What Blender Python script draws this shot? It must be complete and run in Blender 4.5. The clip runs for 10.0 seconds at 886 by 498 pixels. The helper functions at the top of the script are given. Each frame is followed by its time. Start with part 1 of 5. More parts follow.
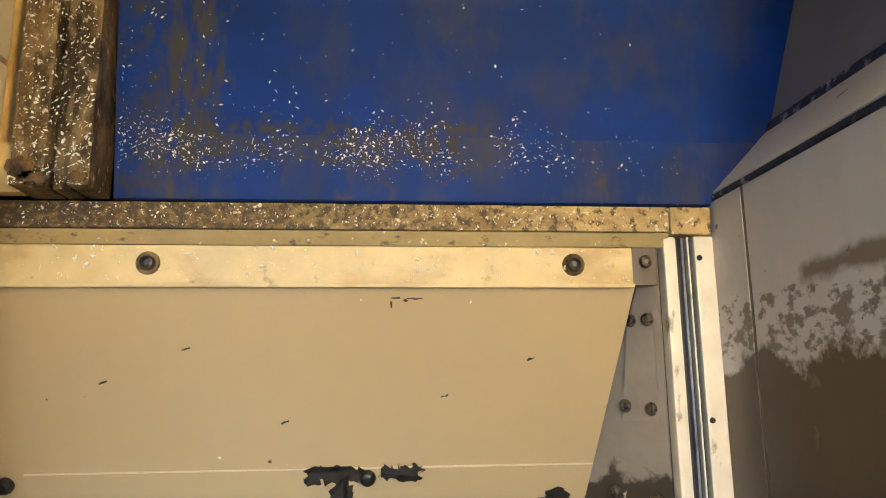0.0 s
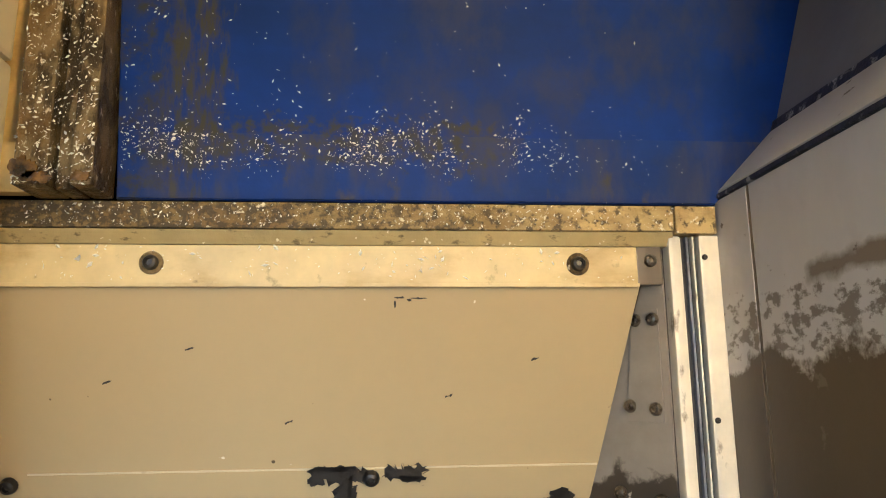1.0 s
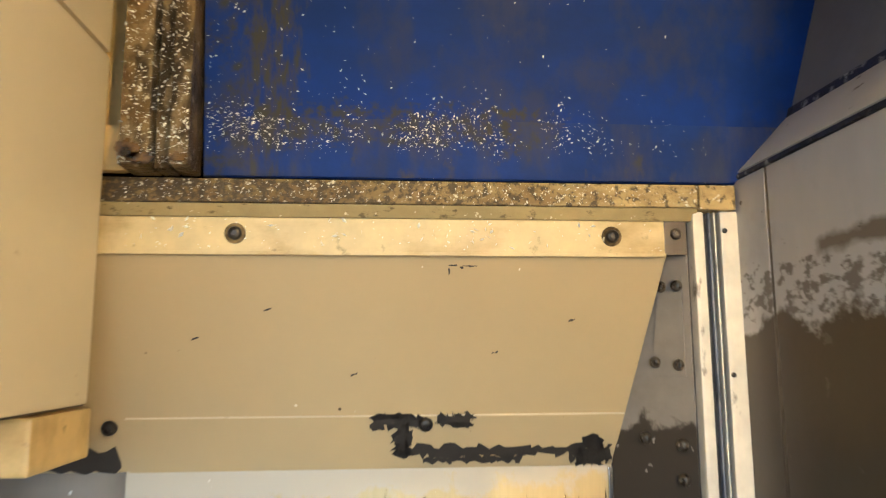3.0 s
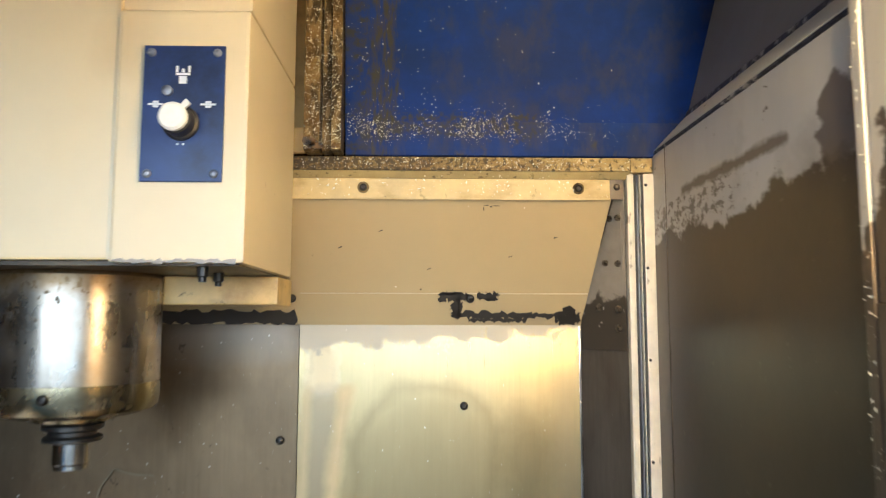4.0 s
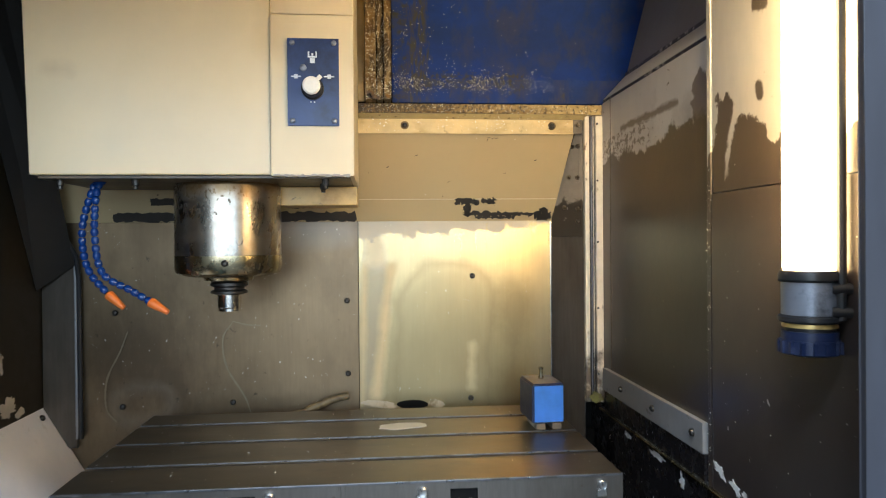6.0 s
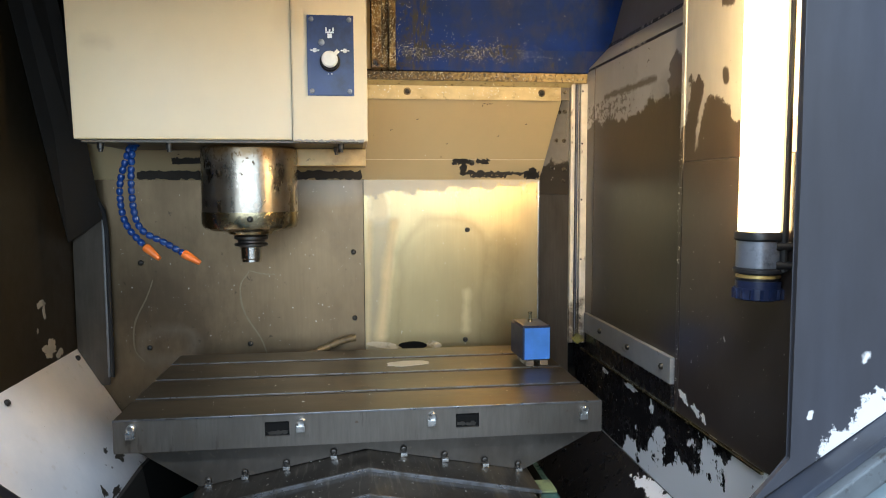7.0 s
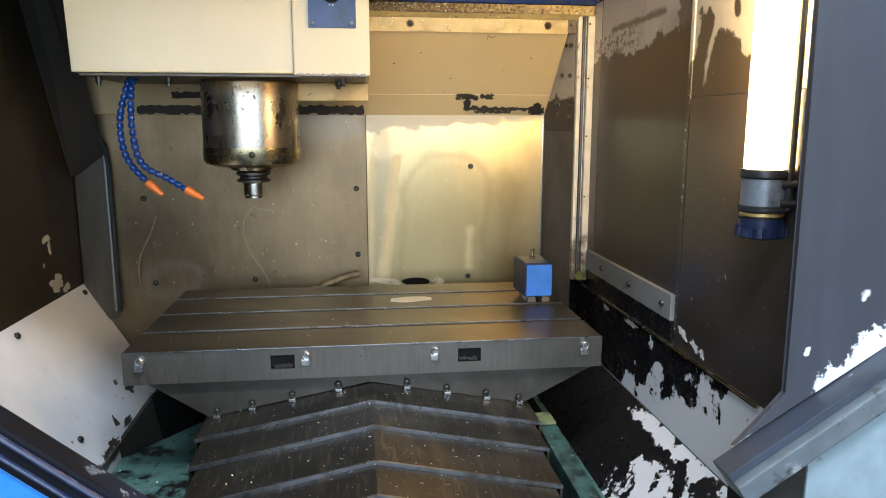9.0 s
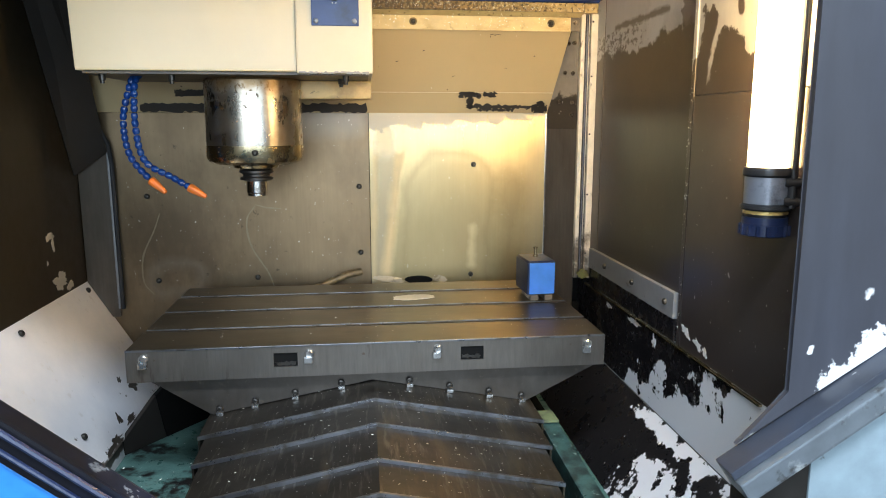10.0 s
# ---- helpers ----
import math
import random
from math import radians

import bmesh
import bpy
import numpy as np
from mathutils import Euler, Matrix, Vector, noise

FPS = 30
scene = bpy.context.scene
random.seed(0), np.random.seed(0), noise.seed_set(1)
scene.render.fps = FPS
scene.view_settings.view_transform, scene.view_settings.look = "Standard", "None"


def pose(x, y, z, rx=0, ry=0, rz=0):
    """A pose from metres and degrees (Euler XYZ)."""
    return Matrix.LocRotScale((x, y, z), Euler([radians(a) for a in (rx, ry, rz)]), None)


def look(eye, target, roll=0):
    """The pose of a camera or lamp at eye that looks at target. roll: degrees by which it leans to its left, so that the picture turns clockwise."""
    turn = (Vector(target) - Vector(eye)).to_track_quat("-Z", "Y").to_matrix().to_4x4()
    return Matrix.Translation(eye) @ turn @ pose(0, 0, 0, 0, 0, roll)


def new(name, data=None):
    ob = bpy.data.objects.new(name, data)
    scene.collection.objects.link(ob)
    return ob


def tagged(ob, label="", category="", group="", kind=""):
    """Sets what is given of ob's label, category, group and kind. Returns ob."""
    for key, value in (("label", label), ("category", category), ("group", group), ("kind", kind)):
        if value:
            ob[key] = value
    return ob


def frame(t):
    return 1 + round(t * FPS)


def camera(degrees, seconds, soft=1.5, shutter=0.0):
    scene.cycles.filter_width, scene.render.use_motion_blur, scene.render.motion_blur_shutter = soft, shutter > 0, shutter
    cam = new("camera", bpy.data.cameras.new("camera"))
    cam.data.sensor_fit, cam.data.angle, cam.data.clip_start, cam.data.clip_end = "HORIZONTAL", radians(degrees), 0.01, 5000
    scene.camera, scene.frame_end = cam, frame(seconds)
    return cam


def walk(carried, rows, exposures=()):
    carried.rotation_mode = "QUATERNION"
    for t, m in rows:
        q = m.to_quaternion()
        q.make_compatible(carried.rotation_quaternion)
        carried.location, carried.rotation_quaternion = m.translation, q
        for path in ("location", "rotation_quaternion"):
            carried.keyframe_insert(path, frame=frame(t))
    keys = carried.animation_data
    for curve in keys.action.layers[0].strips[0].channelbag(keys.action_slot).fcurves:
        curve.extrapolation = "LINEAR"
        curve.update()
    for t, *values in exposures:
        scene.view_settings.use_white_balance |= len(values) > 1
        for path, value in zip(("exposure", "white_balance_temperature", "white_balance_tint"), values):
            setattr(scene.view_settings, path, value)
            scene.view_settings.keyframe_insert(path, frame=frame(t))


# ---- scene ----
cam = camera(64.2, 10.0, soft=1.0, shutter=0.4)
PATH = [
    (0.0, pose(0.675, -0.057, 0.497, 100.93, 0.60, -4.86)),
    (0.5, pose(0.675, -0.056, 0.497, 100.93, 0.60, -4.72)),
    (1.0, pose(0.675, -0.055, 0.497, 100.93, 0.59, -4.57)),
    (1.5, pose(0.686, 0.004, 0.515, 100.25, 0.58, -3.55)),
    (2.0, pose(0.678, 0.001, 0.513, 100.30, 0.52, -3.90)),
    (3.5, pose(0.610, -0.299, 0.451, 96.89, 0.16, -4.61)),
    (4.0, pose(0.600, -0.545, 0.395, 95.79, -0.10, -1.30)),
    (4.5, pose(0.580, -0.663, 0.362, 94.35, 0.30, -1.95)),
    (5.0, pose(0.540, -0.757, 0.358, 91.50, 0.20, -2.95)),
    (5.5, pose(0.500, -0.879, 0.335, 90.80, 0.40, -3.90)),
    (7.0, pose(0.385, -1.152, 0.363, 85.25, 0.20, -7.20)),
    (7.5, pose(0.385, -1.152, 0.363, 83.97, 0.10, -7.14)),
    (8.0, pose(0.385, -1.152, 0.363, 82.47, 0.00, -7.08)),
    (8.5, pose(0.385, -1.152, 0.363, 81.13, 0.00, -7.02)),
    (9.0, pose(0.385, -1.152, 0.363, 80.13, 0.00, -6.93)),
    (9.5, pose(0.385, -1.152, 0.363, 79.65, 0.00, -6.82)),
    (10.0, pose(0.385, -1.152, 0.363, 79.97, 0.00, -6.70)),
]

walk(cam, PATH, [(0.0, 0.38, 5850, 10), (2.0, 0.36, 5850, 10), (3.5, 0.45, 6000, 10), (4.5, 0.44, 6150, 10), (5.5, 0.18, 6300, 10), (7.0, 0.17, 6500, 10), (8.5, 0.24, 6600, 10), (10.0, 0.44, 6650, 10)])

# ---- light ----
world = bpy.data.worlds.new("world")
scene.world = world
world.use_nodes = True
sky = world.node_tree.nodes.new("ShaderNodeTexSky")
sky.sky_type, sky.sun_disc = "NISHITA", False
sky.sun_elevation, sky.sun_rotation = radians(35), radians(200)
world.node_tree.links.new(sky.outputs[0], world.node_tree.nodes["Background"].inputs[0])
world.node_tree.nodes["Background"].inputs[1].default_value = 0.08


def area(name, eye, target, sx, sy, power, colour):
    data = bpy.data.lights.new(name, "AREA")
    data.shape, data.size, data.size_y, data.energy, data.color = "RECTANGLE", sx, sy, power, colour
    ob = new(name, data)
    ob.matrix_world = look(eye, target)
    return ob


# daylight in the workshop's window opening, behind and to the side of the machine's door
area("window_daylight", (0.4, -3.48, 1.0), (0.4, 0.3, 0.9), 3.5, 1.65, 95, (0.62, 0.81, 1.0))
# added fill from above the door, no known lamp; brightens chute and lower walls
area("added_top_fill", (0.5, -1.7, 2.05), (0.5, -0.9, 0.0), 1.8, 0.3, 88, (0.73, 0.86, 1.0))
TUBE_GLOW = 34.0


# ---- materials ----
def mat(name, col, rough=0.5, metal=0.0, layers=(), grain=None, bump=None, glow=0.0, spec=0.5):
    """layers: dicts of col, scale, cut, soft, stretch, bias (axis, centre, gain), rough, metal. A layer with shape
    (axes, centre, half sizes, corner radius, lean) fills a rounded patch whose edge the noise frays by cut; line keeps its rim alone."""
    m = bpy.data.materials.new(name)
    m.use_nodes = True
    t = m.node_tree
    n, ln = t.nodes, t.links.new
    b = n["Principled BSDF"]
    geo = n.new("ShaderNodeNewGeometry")
    sep = n.new("ShaderNodeSeparateXYZ")
    ln(geo.outputs["Position"], sep.inputs[0])

    def noise_fac(scale, stretch, detail=6.0, seed=0.0):
        mp = n.new("ShaderNodeMapping")
        mp.inputs["Scale"].default_value = stretch
        mp.inputs["Location"].default_value = (seed, seed * 1.7, seed * 0.6)
        ln(geo.outputs["Position"], mp.inputs[0])
        nz = n.new("ShaderNodeTexNoise")
        nz.inputs["Scale"].default_value, nz.inputs["Detail"].default_value = scale, detail
        nz.inputs["Roughness"].default_value = 0.62
        ln(mp.outputs[0], nz.inputs["Vector"])
        return nz.outputs[0]

    def math2(op, a, bb):
        k = n.new("ShaderNodeMath")
        k.operation = op
        for i, v in enumerate((a, bb)):
            if isinstance(v, (int, float)):
                k.inputs[i].default_value = v
            else:
                ln(v, k.inputs[i])
        return k.outputs[0]

    def rng(v, lo, hi, a, z):
        k = n.new("ShaderNodeMapRange")
        ln(v, k.inputs[0])
        for i, q in enumerate((lo, hi, a, z)):
            k.inputs[i + 1].default_value = q
        return k.outputs[0]

    def mixc(f, a, bb):
        k = n.new("ShaderNodeMix")
        k.data_type = "RGBA"
        ln(f, k.inputs[0])
        for i, v in ((6, a), (7, bb)):
            if isinstance(v, tuple):
                k.inputs[i].default_value = (*v[:3], 1)
            else:
                ln(v, k.inputs[i])
        return k.outputs[2]

    def mixf(f, a, bb):
        k = n.new("ShaderNodeMix")
        ln(f, k.inputs[0])
        for i, v in ((2, a), (3, bb)):
            if isinstance(v, (int, float)):
                k.inputs[i].default_value = v
            else:
                ln(v, k.inputs[i])
        return k.outputs[0]

    g_scale, g_stretch, g_amt = grain or (35.0, (1, 1, 1), 0.12)
    f = rng(noise_fac(g_scale, g_stretch), 0.3, 0.7, 0, 1)
    colour = mixc(f, tuple(c * (1 - g_amt) for c in col), tuple(min(1, c * (1 + g_amt)) for c in col))
    r_out, m_out = mixf(f, max(0.03, rough - 0.07), min(1, rough + 0.07)), float(metal)
    for i, L in enumerate(layers):
        v = noise_fac(L["scale"], L.get("stretch", (1, 1, 1)), L.get("detail", 8.0), 3.1 * (i + 1) + L.get("seed", 0))
        for ax, c, gain, *fold in L.get("bias", ()):
            off = math2("SUBTRACT", sep.outputs["xyz".index(ax)], c)
            if fold:  # a band round c, of that half width
                off = math2("MAXIMUM", math2("SUBTRACT", math2("ABSOLUTE", off, 0.0), fold[0]), 0.0)
            v = math2("ADD", v, math2("MULTIPLY", off, gain))
        s = L.get("soft", 0.02)
        if "shape" in L:
            axes, ctr, half, rad, lean = L["shape"]
            p0 = math2("SUBTRACT", sep.outputs["xyz".index(axes[0])], ctr[0])
            p1 = math2("SUBTRACT", sep.outputs["xyz".index(axes[1])], ctr[1])
            p0 = math2("SUBTRACT", p0, math2("MULTIPLY", p1, lean))
            q0 = math2("SUBTRACT", math2("ABSOLUTE", p0, 0.0), half[0] - rad)
            q1 = math2("SUBTRACT", math2("ABSOLUTE", p1, 0.0), half[1] - rad)
            m0, m1 = math2("MAXIMUM", q0, 0.0), math2("MAXIMUM", q1, 0.0)
            far = math2("SQRT", math2("ADD", math2("MULTIPLY", m0, m0), math2("MULTIPLY", m1, m1)), 0.0)
            far = math2("ADD", far, math2("MINIMUM", math2("MAXIMUM", q0, q1), 0.0))
            far = math2("SUBTRACT", far, rad)
            far = math2("ADD", far, math2("MULTIPLY", math2("SUBTRACT", v, 0.5), L["cut"]))
            if "line" in L:
                far = math2("SUBTRACT", math2("ABSOLUTE", far, 0.0), L["line"])
            mask = rng(far, s, -s, 0, L.get("amount", 1.0))
        else:
            mask = rng(v, L["cut"] - s, L["cut"] + s, 0, L.get("amount", 1.0))
        colour = mixc(mask, colour, L["col"])
        r_out = mixf(mask, r_out, L.get("rough", rough))
        m_out = mixf(mask, m_out, L.get("metal", metal))
    ln(colour, b.inputs["Base Color"])
    ln(r_out, b.inputs["Roughness"])
    b.inputs["Specular IOR Level"].default_value = spec
    if isinstance(m_out, float):
        b.inputs["Metallic"].default_value = m_out
    else:
        ln(m_out, b.inputs["Metallic"])
    if bump:
        bp = n.new("ShaderNodeBump")
        bp.inputs["Strength"].default_value, bp.inputs["Distance"].default_value = bump[1], bump[2]
        ln(noise_fac(bump[0], bump[3] if len(bump) > 3 else (1, 1, 1)), bp.inputs["Height"])
        ln(bp.outputs[0], b.inputs["Normal"])
    if glow:
        b.inputs["Emission Color"].default_value = (*col, 1)
        b.inputs["Emission Strength"].default_value = glow
    return m


GRIME = (0.075, 0.047, 0.018)
WHITEGREY = (0.78, 0.78, 0.82)
M_CREAM = mat("cream_paint", (0.72, 0.62, 0.43), 0.38, 0, [
    dict(col=(0.60, 0.48, 0.30), scale=3, cut=0.60, soft=0.15, amount=0.35),
    dict(col=(0.42, 0.28, 0.12), scale=12, cut=0.06, soft=0.03, shape=("xz", (0.284, 0.71), (0.014, 0.05), 0.012, 0.0), amount=0.4),
    dict(col=(0.45, 0.36, 0.24), scale=14, cut=0.05, soft=0.012, shape=("xz", (-0.06, 0.625), (0.022, 0.007), 0.006, 0.0), amount=0.35),
    dict(col=(0.45, 0.34, 0.20), scale=50, cut=0.73, soft=0.02, amount=0.5, detail=3)], grain=(5, (1, 1, 1), 0.03), bump=(60, 0.05, 0.002))
M_CREAM_DIRTY = mat("dirty_cream_paint", (0.67, 0.535, 0.275), 0.45, 0, [
    dict(col=(0.35, 0.22, 0.07), scale=18, cut=0.60, soft=0.08, amount=0.7, stretch=(0.5, 1, 1)),
    dict(col=GRIME, scale=30, cut=0.66, soft=0.05, amount=0.9)], bump=(120, 0.15, 0.002))
M_BEIGE = mat("beige_paint", (0.50, 0.392, 0.218), 0.45, 0, [
    dict(col=(0.45, 0.34, 0.19), scale=3, cut=0.55, soft=0.2, amount=0.5),
    dict(col=(0.10, 0.07, 0.03), scale=75, cut=0.765, soft=0.01, detail=2),
    dict(col=(0.8, 0.74, 0.6), scale=90, cut=0.775, soft=0.01, detail=2, seed=5)], grain=(6, (1, 1, 1), 0.03), bump=(45, 0.05, 0.002))
M_LEDGE = mat("oily_ledge_paint", (0.54, 0.40, 0.17), 0.38, 0, [
    dict(col=(0.20, 0.130, 0.036), scale=5, cut=0.50, soft=0.22, stretch=(0.7, 1, 1), bias=[("x", 0.74, -1.3)], amount=0.92),
    dict(col=(0.17, 0.095, 0.022), scale=38, cut=0.54, soft=0.09, seed=7, amount=0.65, stretch=(0.7, 1, 1.4), bias=[("x", 0.80, -0.2)]),
    dict(col=(0.045, 0.029, 0.009), scale=150, cut=0.545, soft=0.05, bias=[("x", 0.76, -0.26)], amount=0.9, detail=5),
    dict(col=(0.75, 0.70, 0.52), scale=190, cut=0.655, soft=0.03, detail=3)], bump=(190, 0.6, 0.004))
M_GUIDE = mat("grimy_guide_steel", (0.26, 0.19, 0.09), 0.36, 0.35, [
    dict(col=(0.050, 0.032, 0.012), scale=60, cut=0.48, soft=0.06, stretch=(1.4, 1, 0.5), detail=7),
    dict(col=(0.20, 0.12, 0.035), scale=20, cut=0.56, soft=0.08, amount=0.8),
    dict(col=(0.66, 0.60, 0.45), scale=150, cut=0.645, soft=0.03, detail=4, stretch=(1, 1, 0.6), metal=0.6, rough=0.3)], bump=(140, 0.8, 0.006))
BLUE_LAYERS = [
    dict(col=(0.008, 0.024, 0.10), scale=7, cut=0.56, soft=0.15, amount=0.7, stretch=(0.6, 1, 1.6)),
    dict(col=(0.034, 0.046, 0.105), scale=22, cut=0.57, soft=0.07, amount=0.65, stretch=(1, 1, 0.6)),
    dict(col=(0.060, 0.054, 0.026), scale=95, cut=0.49, soft=0.10, stretch=(1.5, 1, 0.4), amount=0.9, bias=[("x", 0.535, -9.0, 0.012), ("z", 0.80, -3.0, 0.13)]),
    dict(col=(0.060, 0.054, 0.026), scale=130, cut=0.505, soft=0.09, amount=0.85, bias=[("z", 0.674, -14.0, 0.012), ("x", 0.635, -6.0, 0.115)]),
    dict(col=(0.050, 0.046, 0.024), scale=60, cut=0.535, soft=0.07, amount=0.85, bias=[("x", 0.490, -6.0, 0.010)])]
M_BLUE = mat("blue_paint", (0.006, 0.036, 0.23), 0.55, 0, BLUE_LAYERS, bump=(70, 0.12, 0.003), spec=0.12)
M_BLUE_HEM = mat("dusty_blue_paint", (0.012, 0.042, 0.215), 0.6, 0, BLUE_LAYERS + [
    dict(col=(0.060, 0.066, 0.105), scale=26, cut=0.56, soft=0.08, amount=0.6, stretch=(1.2, 1, 0.4)),
    dict(col=(0.085, 0.070, 0.035), scale=40, cut=0.62, soft=0.05, amount=0.7, stretch=(1, 1, 0.5))], bump=(70, 0.15, 0.003), spec=0.12)
M_STEEL = mat("oiled_sheet_steel", (0.225, 0.160, 0.095), 0.36, 0.88, [
    dict(col=(0.092, 0.066, 0.042), scale=3.2, cut=0.50, soft=0.14, stretch=(1, 1, 0.7), amount=0.85, rough=0.45),
    dict(col=(0.30, 0.215, 0.125), scale=5, cut=0.58, soft=0.12, stretch=(1.3, 1, 0.5), rough=0.45, metal=0.7, amount=0.6),
    dict(col=(0.33, 0.30, 0.26), scale=6, cut=0.05, soft=0.03, shape=("xz", (0.30, 0.375), (0.10, 0.025), 0.02, 0.0), amount=0.5, rough=0.5, metal=0.5),
    dict(col=(0.37, 0.33, 0.27), scale=10, cut=0.06, soft=0.02, shape=("xz", (-0.05, 0.005), (0.06, 0.035), 0.03, 0.0), line=0.003, amount=0.22, rough=0.5, metal=0.5),
    dict(col=(0.045, 0.036, 0.026), scale=45, cut=0.70, soft=0.03, amount=0.7, detail=3),
    dict(col=(0.62, 0.58, 0.50), scale=120, cut=0.745, soft=0.01, detail=2, metal=0.2)],
    grain=(60, (3.0, 1, 0.15), 0.08), bump=(9, 0.14, 0.005, (1, 1, 0.6)))
# base brightened and gilded towards the tube's reflection, darker lower down; then stains
M_STEEL_R = mat("lamp_brightened_sheet_steel", (0.52, 0.415, 0.225), 0.33, 0.92, [
    dict(col=(0.26, 0.20, 0.105), scale=3.2, cut=0.54, soft=0.20, stretch=(1.2, 1, 0.5), amount=0.8, rough=0.42, bias=[("z", 0.16, -0.9)]),
    dict(col=(0.30, 0.235, 0.125), scale=6.0, cut=0.07, soft=0.035, shape=("xz", (0.590, 0.060), (0.102, 0.245), 0.098, 0.06), amount=0.5, rough=0.40),
    dict(col=(0.17, 0.125, 0.06), scale=6.0, cut=0.07, soft=0.014, shape=("xz", (0.590, 0.060), (0.102, 0.245), 0.098, 0.06), line=0.002, amount=0.45, rough=0.42, seed=-3.1),
    dict(col=(0.23, 0.175, 0.09), scale=5, cut=0.13, soft=0.024, shape=("xz", (0.745, 0.03), (0.036, 0.222), 0.036, 0.04), amount=0.62, rough=0.45),
    dict(col=(0.36, 0.30, 0.19), scale=7, cut=0.03, soft=0.02, shape=("xz", (0.812, 0.05), (0.014, 0.27), 0.012, 0.0), amount=0.6, rough=0.45),
    dict(col=(0.82, 0.72, 0.50), scale=12, cut=0.05, soft=0.010, shape=("xz", (0.445, 0.318), (0.017, 0.034), 0.010, 0.0), amount=0.85, rough=0.6, metal=0.1),
    dict(col=(0.34, 0.285, 0.19), scale=9, cut=0.05, soft=0.012, shape=("xz", (0.436, 0.13), (0.024, 0.162), 0.014, 0.10), amount=0.7, rough=0.45, metal=0.6),
    dict(col=(0.66, 0.52, 0.29), scale=9, cut=0.04, soft=0.009, shape=("xz", (0.462, 0.15), (0.009, 0.145), 0.008, 0.12), amount=0.9, rough=0.55, metal=0.2),
    dict(col=(0.60, 0.48, 0.27), scale=9, cut=0.03, soft=0.006, shape=("xz", (0.418, 0.14), (0.005, 0.15), 0.004, 0.03), amount=0.75, rough=0.55, metal=0.2),
    dict(col=(0.62, 0.50, 0.29), scale=12, cut=0.04, soft=0.007, shape=("xz", (0.653, 0.07), (0.007, 0.05), 0.006, 0.03), amount=0.6, rough=0.5, metal=0.5),
    dict(col=(0.50, 0.445, 0.345), scale=34, cut=0.50, soft=0.05, rough=0.55, metal=0.35, bias=[("z", 0.366, 9.0), ("x", 0.62, -0.55)]),
    dict(col=(0.70, 0.66, 0.56), scale=120, cut=0.77, soft=0.01, detail=2, metal=0.2)],
    grain=(60, (3.0, 1, 0.12), 0.06), bump=(9, 0.10, 0.005, (1, 1, 0.5)))
M_DARKSTEEL = mat("dark_oily_steel", (0.20, 0.18, 0.16), 0.42, 0.7, [
    dict(col=(0.09, 0.075, 0.06), scale=6, cut=0.5, soft=0.15, stretch=(1, 1, 0.4), amount=0.8),
    dict(col=(0.5, 0.48, 0.44), scale=110, cut=0.76, soft=0.01, detail=2)], grain=(50, (3, 3, 0.2), 0.12))
M_SIDE = mat("grey_side_paint_with_brown_oil_film", (0.60, 0.585, 0.575), 0.46, 0, [
    dict(col=(0.092, 0.066, 0.042), scale=14, cut=0.50, soft=0.03, bias=[("z", 0.515, -9.0), ("y", 0.2, -0.25)], rough=0.33, metal=0.15),
    # soft near-black layer over the brown film, stronger lower down
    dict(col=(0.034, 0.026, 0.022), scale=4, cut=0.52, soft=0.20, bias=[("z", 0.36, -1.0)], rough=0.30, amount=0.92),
    dict(col=(0.115, 0.086, 0.058), scale=70, cut=0.53, soft=0.04, detail=6, stretch=(1, 1, 1.6), bias=[("z", 0.535, -14.0, 0.016), ("y", 0.33, -1.6, 0.10)], rough=0.4, amount=0.8),
    dict(col=(0.16, 0.125, 0.09), scale=40, cut=0.018, soft=0.003, shape=("yz", (0.21, 0.562), (0.135, 0.006), 0.005, 0.0), rough=0.4, amount=0.9),
    dict(col=(0.13, 0.10, 0.08), scale=24, cut=0.085, soft=0.003, shape=("yz", (-0.005, 0.555), (0.030, 0.036), 0.025, 0.0), rough=0.4, amount=0.9),
    dict(col=(0.14, 0.115, 0.09), scale=40, cut=0.665, soft=0.015, stretch=(1, 1, 1.5), amount=0.9)], grain=(18, (1, 1, 0.4), 0.07), bump=(50, 0.1, 0.002))
